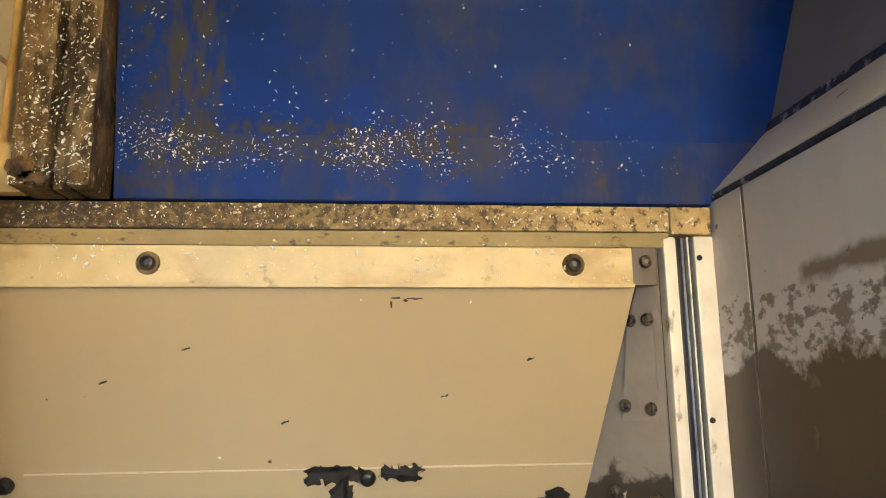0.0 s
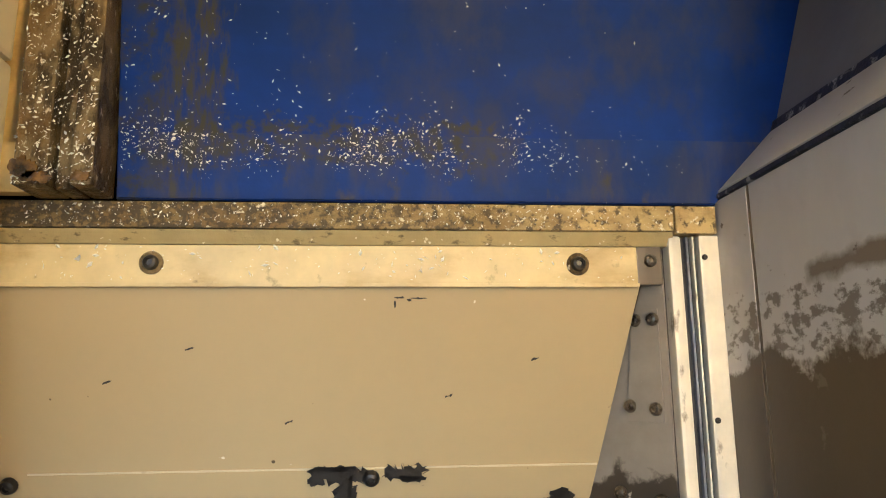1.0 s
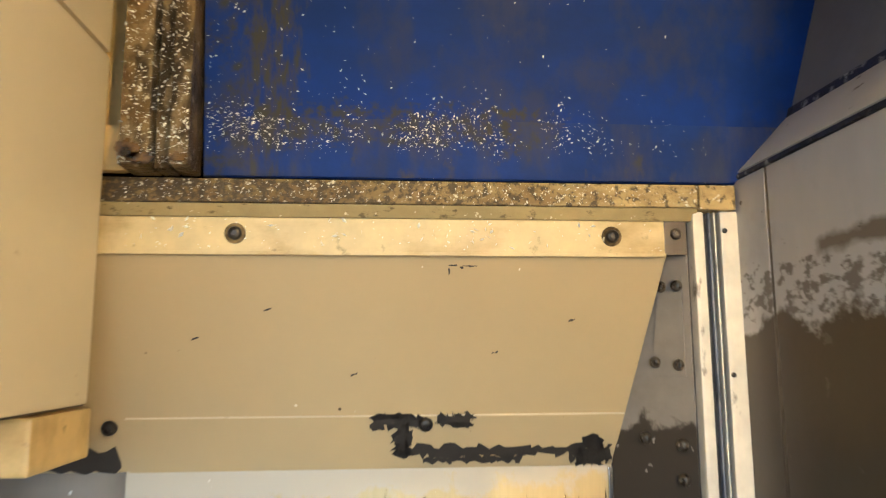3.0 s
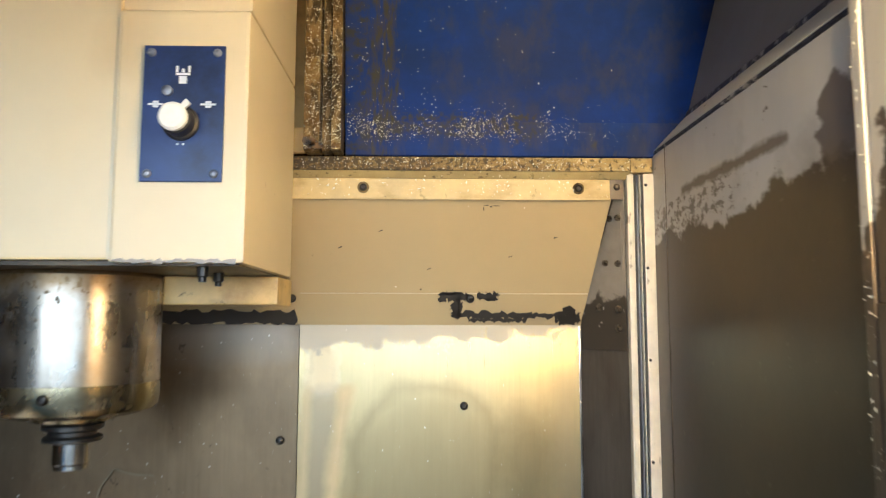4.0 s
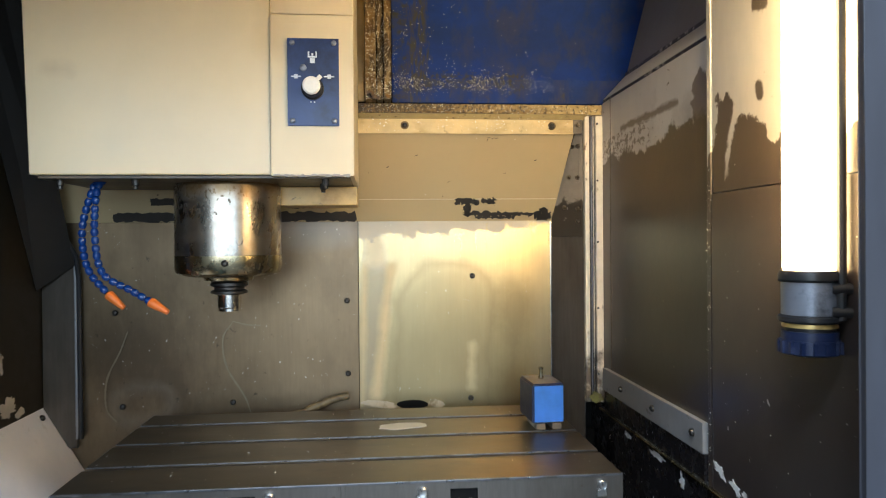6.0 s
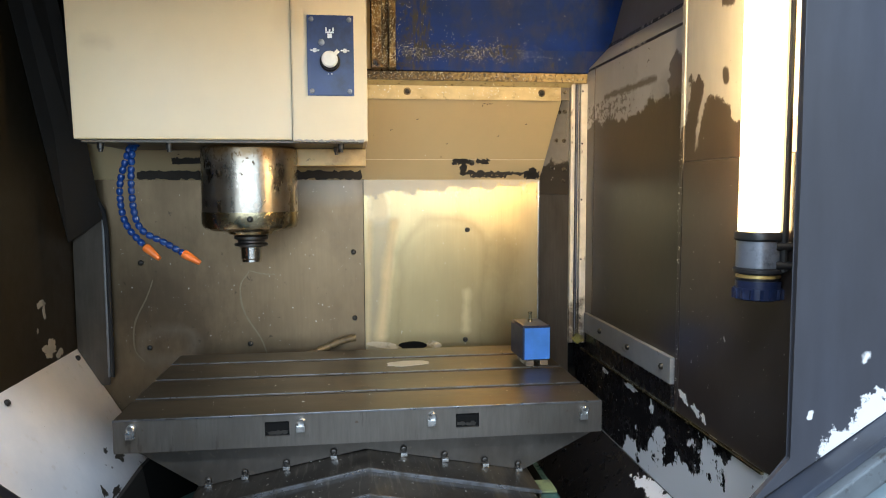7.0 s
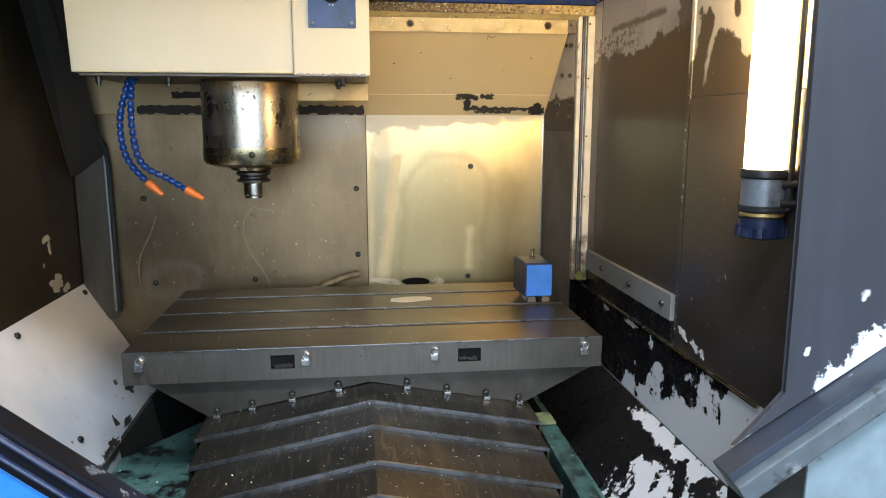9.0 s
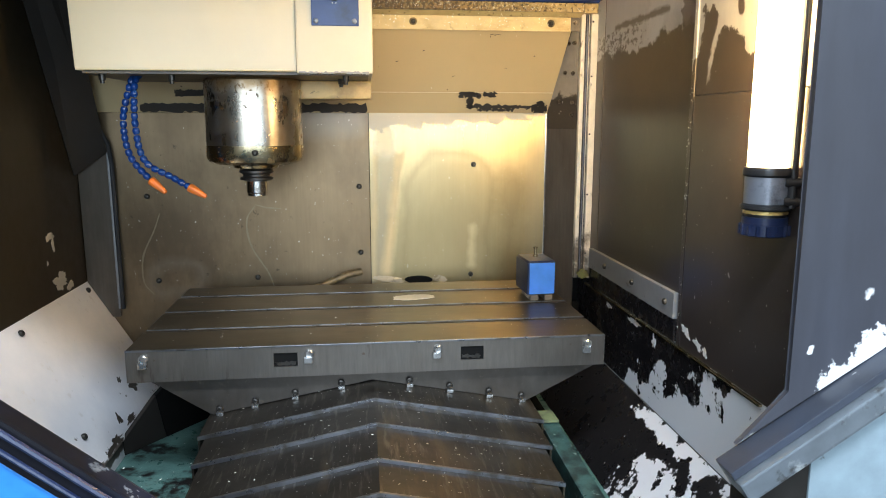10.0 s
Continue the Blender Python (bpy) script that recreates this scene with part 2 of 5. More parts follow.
M_SIDE_FRONT = mat("chipped_side_paint", (0.66, 0.635, 0.59), 0.46, 0, [
    dict(col=(0.105, 0.080, 0.062), scale=13, cut=0.49, soft=0.010, stretch=(1, 1.2, 0.6), bias=[("z", 0.452, -6.5), ("y", -0.15, -0.4)], rough=0.34, metal=0.15),
    dict(col=(0.105, 0.080, 0.062), scale=15, cut=0.12, soft=0.0025, shape=("yz", (-0.075, 0.475), (0.030, 0.066), 0.012, -0.12), rough=0.34, metal=0.15),
    dict(col=(0.105, 0.080, 0.062), scale=15, cut=0.13, soft=0.0025, shape=("yz", (-0.150, 0.445), (0.042, 0.050), 0.030, 0.0), rough=0.34, metal=0.15),
    dict(col=(0.105, 0.080, 0.062), scale=30, cut=0.02, soft=0.002, shape=("yz", (-0.168, 0.526), (0.008, 0.012), 0.007, 0.2), rough=0.34, metal=0.15),
    dict(col=(0.105, 0.080, 0.062), scale=26, cut=0.05, soft=0.002, shape=("yz", (-0.172, 0.650), (0.018, 0.026), 0.015, 0.0), rough=0.34, metal=0.15),
    dict(col=(0.66, 0.635, 0.59), scale=16, cut=0.055, soft=0.003, shape=("yz", (-0.094, 0.470), (0.007, 0.052), 0.006, -0.30), rough=0.46),
    # soft near-black layer, stronger towards the panel's foot
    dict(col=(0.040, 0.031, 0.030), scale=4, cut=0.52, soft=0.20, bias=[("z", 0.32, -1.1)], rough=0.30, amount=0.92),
    dict(col=(0.5, 0.48, 0.46), scale=60, cut=0.72, soft=0.01, detail=3)], grain=(16, (1, 1, 0.3), 0.10), bump=(40, 0.1, 0.002))
M_UPPER = mat("grey_upper_paint", (0.205, 0.21, 0.235), 0.5, 0, [
    dict(col=(0.20, 0.19, 0.19), scale=10, cut=0.56, soft=0.12, amount=0.6)], bump=(60, 0.1, 0.002))
M_BLACKPEEL = mat("black_paint_peeling", (0.015, 0.013, 0.014), 0.26, 0, [
    dict(col=WHITEGREY, scale=17, cut=0.490, soft=0.010, bias=[("y", 0.0, -0.9), ("z", -0.10, -2.6)], rough=0.55),
    dict(col=WHITEGREY, scale=80, cut=0.70, soft=0.015, rough=0.55, bias=[("y", 0.1, -0.12)])], bump=(35, 0.25, 0.003))
M_BLACKSLOPE = mat("black_slope_paint_peeling", (0.013, 0.012, 0.013), 0.30, 0, [
    dict(col=WHITEGREY, scale=24, cut=0.455, soft=0.010, bias=[("z", -0.172, -12.0, 0.010), ("y", -0.22, -2.2, 0.28)], rough=0.55),
    dict(col=WHITEGREY, scale=26, cut=0.47, soft=0.010, bias=[("x", 0.845, -7.0, 0.030), ("y", -0.16, -2.0, 0.11)], rough=0.55, seed=8),
    dict(col=WHITEGREY, scale=85, cut=0.70, soft=0.015, rough=0.55)], bump=(35, 0.25, 0.003))
M_PANELGREY = mat("dark_grey_front_paint", (0.054, 0.058, 0.076), 0.34, 0, [
    dict(col=(0.042, 0.039, 0.042), scale=3, cut=0.5, soft=0.2, amount=0.75, stretch=(1, 1, 0.5)),
    dict(col=(0.70, 0.70, 0.71), scale=16, cut=0.535, soft=0.010, bias=[("z", 0.125, -5.5), ("x", 0.930, 4.6), ("x", 1.00, -5.0, 0.10)], rough=0.6),
    dict(col=(0.70, 0.70, 0.71), scale=40, cut=0.02, soft=0.0015, shape=("xz", (0.937, 0.178), (0.005, 0.007), 0.0045, 0.4), rough=0.6),
    dict(col=(0.70, 0.70, 0.71), scale=90, cut=0.012, soft=0.001, shape=("xz", (0.874, 0.118), (0.0028, 0.0045), 0.0026, 0.3), rough=0.6),
    dict(col=(0.70, 0.70, 0.71), scale=26, cut=0.04, soft=0.002, shape=("xz", (0.812, 0.004), (0.014, 0.022), 0.010, 0.5), rough=0.6),
    dict(col=(0.6, 0.6, 0.6), scale=60, cut=0.785, soft=0.008, detail=2)], grain=(22, (2, 1, 0.3), 0.12), bump=(40, 0.1, 0.002))
M_CHUTE = mat("pale_grey_paint", (0.80, 0.755, 0.745), 0.36, 0, [
    dict(col=(0.46, 0.48, 0.53), scale=2.6, cut=0.55, soft=0.16, amount=0.7, rough=0.28),
    dict(col=(0.12, 0.10, 0.09), scale=26, cut=0.69, soft=0.015, bias=[("x", -0.14, 1.1)]),
    dict(col=(0.10, 0.085, 0.07), scale=34, cut=0.030, soft=0.002, shape=("yz", (0.15, -0.262), (0.40, 0.012), 0.004, 0.0)),
    dict(col=(0.55, 0.50, 0.46), scale=40, cut=0.66, soft=0.04, amount=0.5),
    dict(col=(0.06, 0.05, 0.05), scale=90, cut=0.745, soft=0.01, detail=3)], grain=(6, (1, 1, 1), 0.05), bump=(30, 0.07, 0.002))
M_LEFTWALL = mat("brown_oil_film", (0.024, 0.018, 0.011), 0.38, 0.1, spec=0.25, layers=[
    dict(col=(0.045, 0.034, 0.018), scale=4, cut=0.55, soft=0.2, amount=0.7, stretch=(1, 1, 0.4)),
    dict(col=(0.5, 0.46, 0.40), scale=22, cut=0.71, soft=0.012, bias=[("z", 0.05, -0.25)], rough=0.55)])
M_TABLE = mat("ground_cast_iron", (0.150, 0.112, 0.072), 0.31, 0.9, [
    dict(col=(0.085, 0.068, 0.050), scale=5, cut=0.5, soft=0.16, amount=0.8, stretch=(0.5, 1, 1), rough=0.4),
    dict(col=(0.06, 0.048, 0.036), scale=26, cut=0.62, soft=0.06, amount=0.6, stretch=(0.5, 1.5, 1)),
    dict(col=(0.42, 0.38, 0.30), scale=70, cut=0.73, soft=0.03, amount=0.6)],
    grain=(90, (0.12, 3, 1), 0.18), bump=(150, 0.04, 0.001, (0.1, 3, 1)))
M_TABLE_SIDE = mat("milled_iron_side", (0.165, 0.150, 0.135), 0.42, 0.85, [
    dict(col=(0.12, 0.105, 0.09), scale=9, cut=0.54, soft=0.12, amount=0.7, stretch=(1.5, 1, 0.5)),
    dict(col=(0.07, 0.055, 0.042), scale=38, cut=0.62, soft=0.05, amount=0.55, stretch=(2.2, 1, 0.35), bias=[("x", 0.15, -0.25)]),
    dict(col=(0.10, 0.06, 0.03), scale=60, cut=0.70, soft=0.03, amount=0.6)], grain=(90, (2, 1, 0.2), 0.13), bump=(90, 0.06, 0.001))
M_COVER = mat("way_cover_steel", (0.070, 0.060, 0.048), 0.33, 0.85, [
    dict(col=(0.030, 0.026, 0.023), scale=7, cut=0.49, soft=0.13, amount=0.9, rough=0.42),
    dict(col=(0.19, 0.14, 0.075), scale=12, cut=0.62, soft=0.10, amount=0.5, stretch=(2, 0.4, 1), bias=[("x", 0.50, 0.5)]),
    dict(col=(0.16, 0.14, 0.12), scale=55, cut=0.60, soft=0.05, amount=0.5, stretch=(2.5, 0.25, 1)),
    dict(col=(0.6, 0.58, 0.54), scale=130, cut=0.72, soft=0.01, detail=2)], grain=(80, (3, 0.3, 1), 0.18), bump=(40, 0.12, 0.002))
M_LIP = mat("bright_cover_lip", (0.20, 0.205, 0.225), 0.3, 0.9, [
    dict(col=(0.12, 0.11, 0.10), scale=40, cut=0.56, soft=0.08)])
M_SPINDLE = mat("polished_spindle_steel", (0.40, 0.365, 0.315), 0.27, 1.0, [
    dict(col=(0.05, 0.032, 0.018), scale=150, cut=0.605, soft=0.03, stretch=(1, 1, 0.7), rough=0.6, metal=0.15, bias=[("z", 0.415, 1.6), ("x", 0.16, -0.5)]),
    dict(col=(0.22, 0.15, 0.07), scale=22, cut=0.56, soft=0.10, rough=0.45, metal=0.7, amount=0.45),
    dict(col=(0.20, 0.12, 0.045), scale=10, cut=0.52, soft=0.10, rough=0.4, metal=0.6, bias=[("z", 0.440, 9.0)], amount=0.85)],
    grain=(40, (1, 1, 0.3), 0.08), bump=(30, 0.05, 0.002))
M_RING = mat("golden_tinted_ring_steel", (0.50, 0.43, 0.28), 0.25, 1.0, [dict(col=(0.25, 0.2, 0.12), scale=20, cut=0.6, soft=0.1)])
M_BRIGHT = mat("bright_steel", (0.60, 0.58, 0.55), 0.2, 1.0)
M_DARKMETAL = mat("blackened_steel", (0.06, 0.055, 0.05), 0.4, 0.8)
# flat black: shade of hollows and recesses put into colour, also packed slot dirt
M_BLACK = mat("black_hollow_shade_and_dirt", (0.006, 0.006, 0.006), 0.8, 0, spec=0.1)
M_BLACKRUBBER = mat("black_rubber", (0.02, 0.02, 0.022), 0.4, 0)
M_TEAL = mat("teal_casting_paint", (0.095, 0.195, 0.175), 0.30, 0, [
    dict(col=(0.030, 0.060, 0.055), scale=8, cut=0.52, soft=0.12, amount=0.8),
    dict(col=(0.012, 0.012, 0.012), scale=18, cut=0.565, soft=0.04),
    dict(col=(0.5, 0.5, 0.46), scale=90, cut=0.72, soft=0.01, detail=3)], bump=(40, 0.3, 0.004))
M_TEALDARK = mat("oil_darkened_teal_paint", (0.035, 0.080, 0.074), 0.32, 0, [
    dict(col=(0.010, 0.016, 0.015), scale=22, cut=0.50, soft=0.06, amount=0.9),
    dict(col=(0.20, 0.26, 0.22), scale=70, cut=0.66, soft=0.03)], bump=(50, 0.3, 0.003))
M_GREEN = mat("pale_green_paint", (0.16, 0.19, 0.09), 0.5, 0, [dict(col=(0.07, 0.07, 0.05), scale=30, cut=0.52, soft=0.1)])
M_RAIL = mat("white_rail_paint", (0.80, 0.74, 0.62), 0.35, 0, [
    dict(col=(0.25, 0.20, 0.14), scale=40, cut=0.66, soft=0.03, stretch=(1, 1, 0.5)),
    dict(col=(0.15, 0.12, 0.09), scale=14, cut=0.60, soft=0.06, bias=[("z", 0.1, -1.5)])])
M_STRIP = mat("grey_strip_paint", (0.25, 0.25, 0.255), 0.4, 0.1, [
    dict(col=(0.12, 0.11, 0.10), scale=45, cut=0.66, soft=0.03)])
M_PLATEBLUE = mat("navy_panel_enamel", (0.020, 0.045, 0.17), 0.35, 0, [dict(col=(0.012, 0.02, 0.06), scale=12, cut=0.58, soft=0.1)])
M_PRINT = mat("white_print", (0.75, 0.78, 0.85), 0.5)
M_KNOBWHITE = mat("white_knob_cap", (0.85, 0.84, 0.80), 0.3)
M_BLOCKBLUE = mat("bright_blue_enamel", (0.055, 0.22, 0.75), 0.35, 0, [dict(col=(0.6, 0.62, 0.66), scale=60, cut=0.74, soft=0.01)])
M_BLOCKNAVY = mat("dark_block_blue", (0.006, 0.016, 0.075), 0.35)
M_ALU = mat("silver_fitting", (0.42, 0.42, 0.42), 0.28, 0.9)
M_HOSE = mat("blue_hose_plastic", (0.006, 0.046, 0.215), 0.22)
M_ORANGE = mat("orange_nozzle_plastic", (0.85, 0.20, 0.03), 0.4)
M_TUBE = mat("lit_lamp_tube", (1.0, 0.70, 0.33), 0.3, glow=TUBE_GLOW)
M_CAPBLUE = mat("navy_lamp_cap", (0.010, 0.018, 0.055), 0.35, 0, [dict(col=(0.05, 0.06, 0.11), scale=30, cut=0.62, soft=0.08)])
M_GOLD = mat("gold_ring_plating", (0.66, 0.47, 0.17), 0.35, 0.4, [dict(col=(0.35, 0.24, 0.09), scale=60, cut=0.56, soft=0.08)])
M_CLAMP = mat("grey_clamp_steel", (0.26, 0.28, 0.33), 0.38, 0.5, [dict(col=(0.08, 0.09, 0.11), scale=30, cut=0.6, soft=0.08)])
M_SILL = mat("scuffed_aluminium_sill", (0.19, 0.215, 0.24), 0.42, 0.5, [
    dict(col=(0.45, 0.47, 0.48), scale=20, cut=0.6, soft=0.05),
    dict(col=(0.09, 0.09, 0.09), scale=35, cut=0.63, soft=0.04)], bump=(60, 0.15, 0.002))
M_SILLDARK = mat("dark_blue_sill_paint", (0.010, 0.014, 0.030), 0.45, 0.0, [
    dict(col=(0.35, 0.38, 0.42), scale=28, cut=0.63, soft=0.02), dict(col=(0.006, 0.006, 0.009), scale=9, cut=0.5, soft=0.1)], spec=0.15)
M_FRONTPALE = mat("pale_blue_grey_paint", (0.25, 0.32, 0.36), 0.4, 0, [dict(col=(0.22, 0.27, 0.30), scale=5, cut=0.55, soft=0.15, amount=0.6), dict(col=(0.10, 0.10, 0.09), scale=40, cut=0.70, soft=0.02)])
M_FRONTBLUE = mat("bright_blue_paint", (0.03, 0.22, 0.62), 0.35, 0, [dict(col=(0.4, 0.5, 0.6), scale=40, cut=0.7, soft=0.02)])
M_ROOM = mat("workshop_wall_paint", (0.42, 0.42, 0.40), 0.7)
M_FLOOR = mat("workshop_concrete", (0.16, 0.155, 0.15), 0.7, 0, [dict(col=(0.10, 0.10, 0.10), scale=3, cut=0.55, soft=0.1)])
M_RESIDUE = mat("black_adhesive_residue", (0.030, 0.026, 0.022), 0.55, 0, bump=(120, 0.4, 0.003))
M_PATCH = mat("dried_coolant_patch", (0.80, 0.77, 0.70), 0.5, 0.1)
M_PUTTY = mat("yellow_green_putty", (0.16, 0.15, 0.035), 0.6, 0, [dict(col=(0.07, 0.06, 0.02), scale=60, cut=0.52, soft=0.08)])
# darker than the table's side metal: the table's shadow is in this colour
M_SKIRT = mat("shaded_skirt_sheet", (0.115, 0.102, 0.090), 0.42, 0.8, [
    dict(col=(0.06, 0.050, 0.042), scale=6, cut=0.5, soft=0.15, amount=0.8),
    dict(col=(0.20, 0.17, 0.13), scale=50, cut=0.66, soft=0.05, amount=0.5)], grain=(60, (1.5, 1, 0.5), 0.1))
M_POST = mat("brown_filmed_post_steel", (0.125, 0.105, 0.085), 0.42, 0.5, [
    dict(col=(0.05, 0.04, 0.03), scale=6, cut=0.5, soft=0.15, stretch=(1, 1, 0.4), amount=0.8)], grain=(50, (3, 3, 0.2), 0.12), spec=0.3)
M_BRACE = mat("dark_brace_steel", (0.028, 0.025, 0.023), 0.5, 0.3, spec=0.25, layers=[dict(col=(0.03, 0.027, 0.024), scale=8, cut=0.5, soft=0.15)])
M_HOSETAN = mat("oiled_tan_rubber", (0.24, 0.17, 0.08), 0.5, 0, [dict(col=(0.08, 0.055, 0.03), scale=30, cut=0.55, soft=0.1)])
M_SLUDGE = mat("wet_brown_sludge", (0.16, 0.085, 0.02), 0.2, 0, [dict(col=(0.02, 0.012, 0.006), scale=60, cut=0.5, soft=0.08)], bump=(90, 0.6, 0.004))
M_STAIN_LEFT = mat("thin_dried_coolant", (0.225, 0.18, 0.115), 0.42, 0.75)
M_UNDER = mat("dark_brown_paint", (0.14, 0.10, 0.055), 0.4, 0, [dict(col=(0.05, 0.035, 0.02), scale=12, cut=0.5, soft=0.1)])
M_DEPOSIT = mat("tan_dried_deposit", (0.56, 0.47, 0.33), 0.6, 0, [dict(col=(0.30, 0.23, 0.13), scale=40, cut=0.55, soft=0.06)], bump=(90, 0.4, 0.003))
M_RIVET = mat("oiled_rivet_steel", (0.26, 0.22, 0.17), 0.32, 0.85, [dict(col=(0.06, 0.045, 0.03), scale=200, cut=0.52, soft=0.08)])
M_BLOCKCREAM = mat("oil_yellowed_cream_paint", (0.66, 0.47, 0.19), 0.4, 0, [
    dict(col=(0.30, 0.17, 0.04), scale=14, cut=0.58, soft=0.10, amount=0.7),
    dict(col=GRIME, scale=60, cut=0.66, soft=0.05, amount=0.9)], bump=(90, 0.15, 0.002))
M_SILLGREY = mat("blue_grey_sill_paint", (0.040, 0.049, 0.072), 0.36, 0, [
    dict(col=(0.035, 0.038, 0.050), scale=9, cut=0.52, soft=0.12, amount=0.8),
    dict(col=(0.62, 0.62, 0.63), scale=34, cut=0.68, soft=0.012)], bump=(60, 0.15, 0.002))
M_SEAM = mat("worn_navy_seam_paint", (0.022, 0.026, 0.048), 0.45, 0, [
    dict(col=(0.42, 0.41, 0.41), scale=60, cut=0.58, soft=0.03, detail=6),
    dict(col=(0.012, 0.012, 0.016), scale=24, cut=0.56, soft=0.06)], bump=(90, 0.4, 0.003))
M_BEVEL = mat("oil_dulled_bevel_paint", (0.46, 0.365, 0.175), 0.4, 0, [
    dict(col=(0.25, 0.19, 0.08), scale=6, cut=0.52, soft=0.16, amount=0.6, stretch=(0.6, 1, 1)),
    dict(col=(0.06, 0.042, 0.016), scale=130, cut=0.64, soft=0.04, amount=0.8, stretch=(0.5, 1, 1)),
    dict(col=(0.78, 0.72, 0.55), scale=140, cut=0.69, soft=0.02, detail=3)], bump=(150, 0.3, 0.003))
M_GUSSET = mat("grey_gusset_paint", (0.30, 0.27, 0.235), 0.42, 0.1, [
    dict(col=(0.06, 0.05, 0.04), scale=18, cut=0.5, soft=0.03, bias=[("z", 0.425, -12.0)], rough=0.35),
    dict(col=(0.5, 0.47, 0.42), scale=70, cut=0.68, soft=0.02)])
M_WHITEFLAKE = mat("white_flaked_paint", (0.74, 0.73, 0.73), 0.55, 0, [dict(col=(0.45, 0.42, 0.38), scale=60, cut=0.58, soft=0.06)])
M_FLAKE = mat("pale_flaked_paint", (0.42, 0.38, 0.32), 0.6)
M_CHIP = mat("aluminium_swarf", (0.92, 0.90, 0.80), 0.35, 0.1)


# ---- mesh helpers ----
BASE = {}


def thing(name, at, label, category, group="", kind=""):
    ob = new(name)
    ob.location = at
    BASE[ob.name] = Vector(at)
    ob.empty_display_size = 0.02
    return tagged(ob, label, category, group, kind)


def part(name, bm, material, parent=None, label="", smooth=False):
    """Links a bmesh, given in world places, as one mesh object under a thing or a part."""
    off = BASE[parent.name] if parent else Vector((0, 0, 0))
    bmesh.ops.translate(bm, verts=bm.verts, vec=-off)
    bmesh.ops.recalc_face_normals(bm, faces=bm.faces)
    me = bpy.data.meshes.new(name)
    bm.to_mesh(me)
    bm.free()
    me.materials.append(material)
    if smooth:
        for p in me.polygons:
            p.use_smooth = True
        me.set_sharp_from_angle(angle=radians(35))
    ob = new(name, me)
    BASE[ob.name] = off
    if parent:
        ob.parent = parent
    return tagged(ob, label)


def box(lo, hi, bevel=0.0, bm=None, seg=2):
    own = bm is None
    bm = bm or bmesh.new()
    lo, hi = Vector(lo), Vector(hi)
    r = bmesh.ops.create_cube(bm, size=1.0)
    for v in r["verts"]:
        v.co = Vector([(lo[i] + hi[i]) / 2 + v.co[i] * (hi[i] - lo[i]) for i in range(3)])
    if bevel:
        edges = list({e for v in r["verts"] for e in v.link_edges})
        bmesh.ops.bevel(bm, geom=edges, offset=bevel, segments=seg, affect="EDGES", profile=0.7)
    return bm


def prism(points, vec, bevel=0.0, bm=None):
    """A flat outline of places, drawn out along vec."""
    bm = bm or bmesh.new()
    vec = Vector(vec)
    a = [bm.verts.new(Vector(p)) for p in points]
    b = [bm.verts.new(Vector(p) + vec) for p in points]
    faces = [bm.faces.new(a), bm.faces.new(b[::-1])]
    for i in range(len(a)):
        j = (i + 1) % len(a)
        faces.append(bm.faces.new((a[i], a[j], b[j], b[i])))
    if bevel:
        bmesh.ops.bevel(bm, geom=list({e for f in faces for e in f.edges}), offset=bevel, segments=2, affect="EDGES", profile=0.7)
    return bm


def turned(profile, at, axis=(0, 0, 1), n=32, bm=None):
    """A lathe shape: (radius, height) pairs turned round axis through at."""
    bm = bm or bmesh.new()
    q = Vector((0, 0, 1)).rotation_difference(Vector(axis)).to_matrix()
    rings = []
    for r, h in profile:
        ring = []
        for i in range(n):
            a = 2 * math.pi * i / n
            ring.append(bm.verts.new(Vector(at) + q @ Vector((r * math.cos(a), r * math.sin(a), h))))
        rings.append(ring)
    for u, v in zip(rings, rings[1:]):
        for i in range(n):
            bm.faces.new((u[i], u[(i + 1) % n], v[(i + 1) % n], v[i]))
    bm.faces.new(rings[0][::-1])
    bm.faces.new(rings[-1])
    return bm


def sweep(points, r, n=10, bm=None):
    bm = bm or bmesh.new()
    pts = [Vector(p) for p in points]
    rings = []
    for i, p in enumerate(pts):
        d = (pts[min(i + 1, len(pts) - 1)] - pts[max(i - 1, 0)]).normalized()
        q = Vector((0, 0, 1)).rotation_difference(d).to_matrix()
        rings.append([bm.verts.new(p + q @ Vector((r * math.cos(2 * math.pi * k / n), r * math.sin(2 * math.pi * k / n), 0))) for k in range(n)])
    for u, v in zip(rings, rings[1:]):
        for i in range(n):
            bm.faces.new((u[i], u[(i + 1) % n], v[(i + 1) % n], v[i]))
    bm.faces.new(rings[0][::-1])
    bm.faces.new(rings[-1])
    return bm


def curve(ctrl, steps=10):
    """A smooth line through control places (Catmull-Rom)."""
    c = [Vector(p) for p in ctrl]
    c = [c[0] * 2 - c[1]] + c + [c[-1] * 2 - c[-2]]
    out = []
    for i in range(1, len(c) - 2):
        for k in range(steps):
            s = k / steps
            p0, p1, p2, p3 = c[i - 1:i + 3]
            out.append(0.5 * ((2 * p1) + (p2 - p0) * s + (2 * p0 - 5 * p1 + 4 * p2 - p3) * s * s + (3 * p1 - p0 - 3 * p2 + p3) * s ** 3))
    out.append(c[-2])
    return out


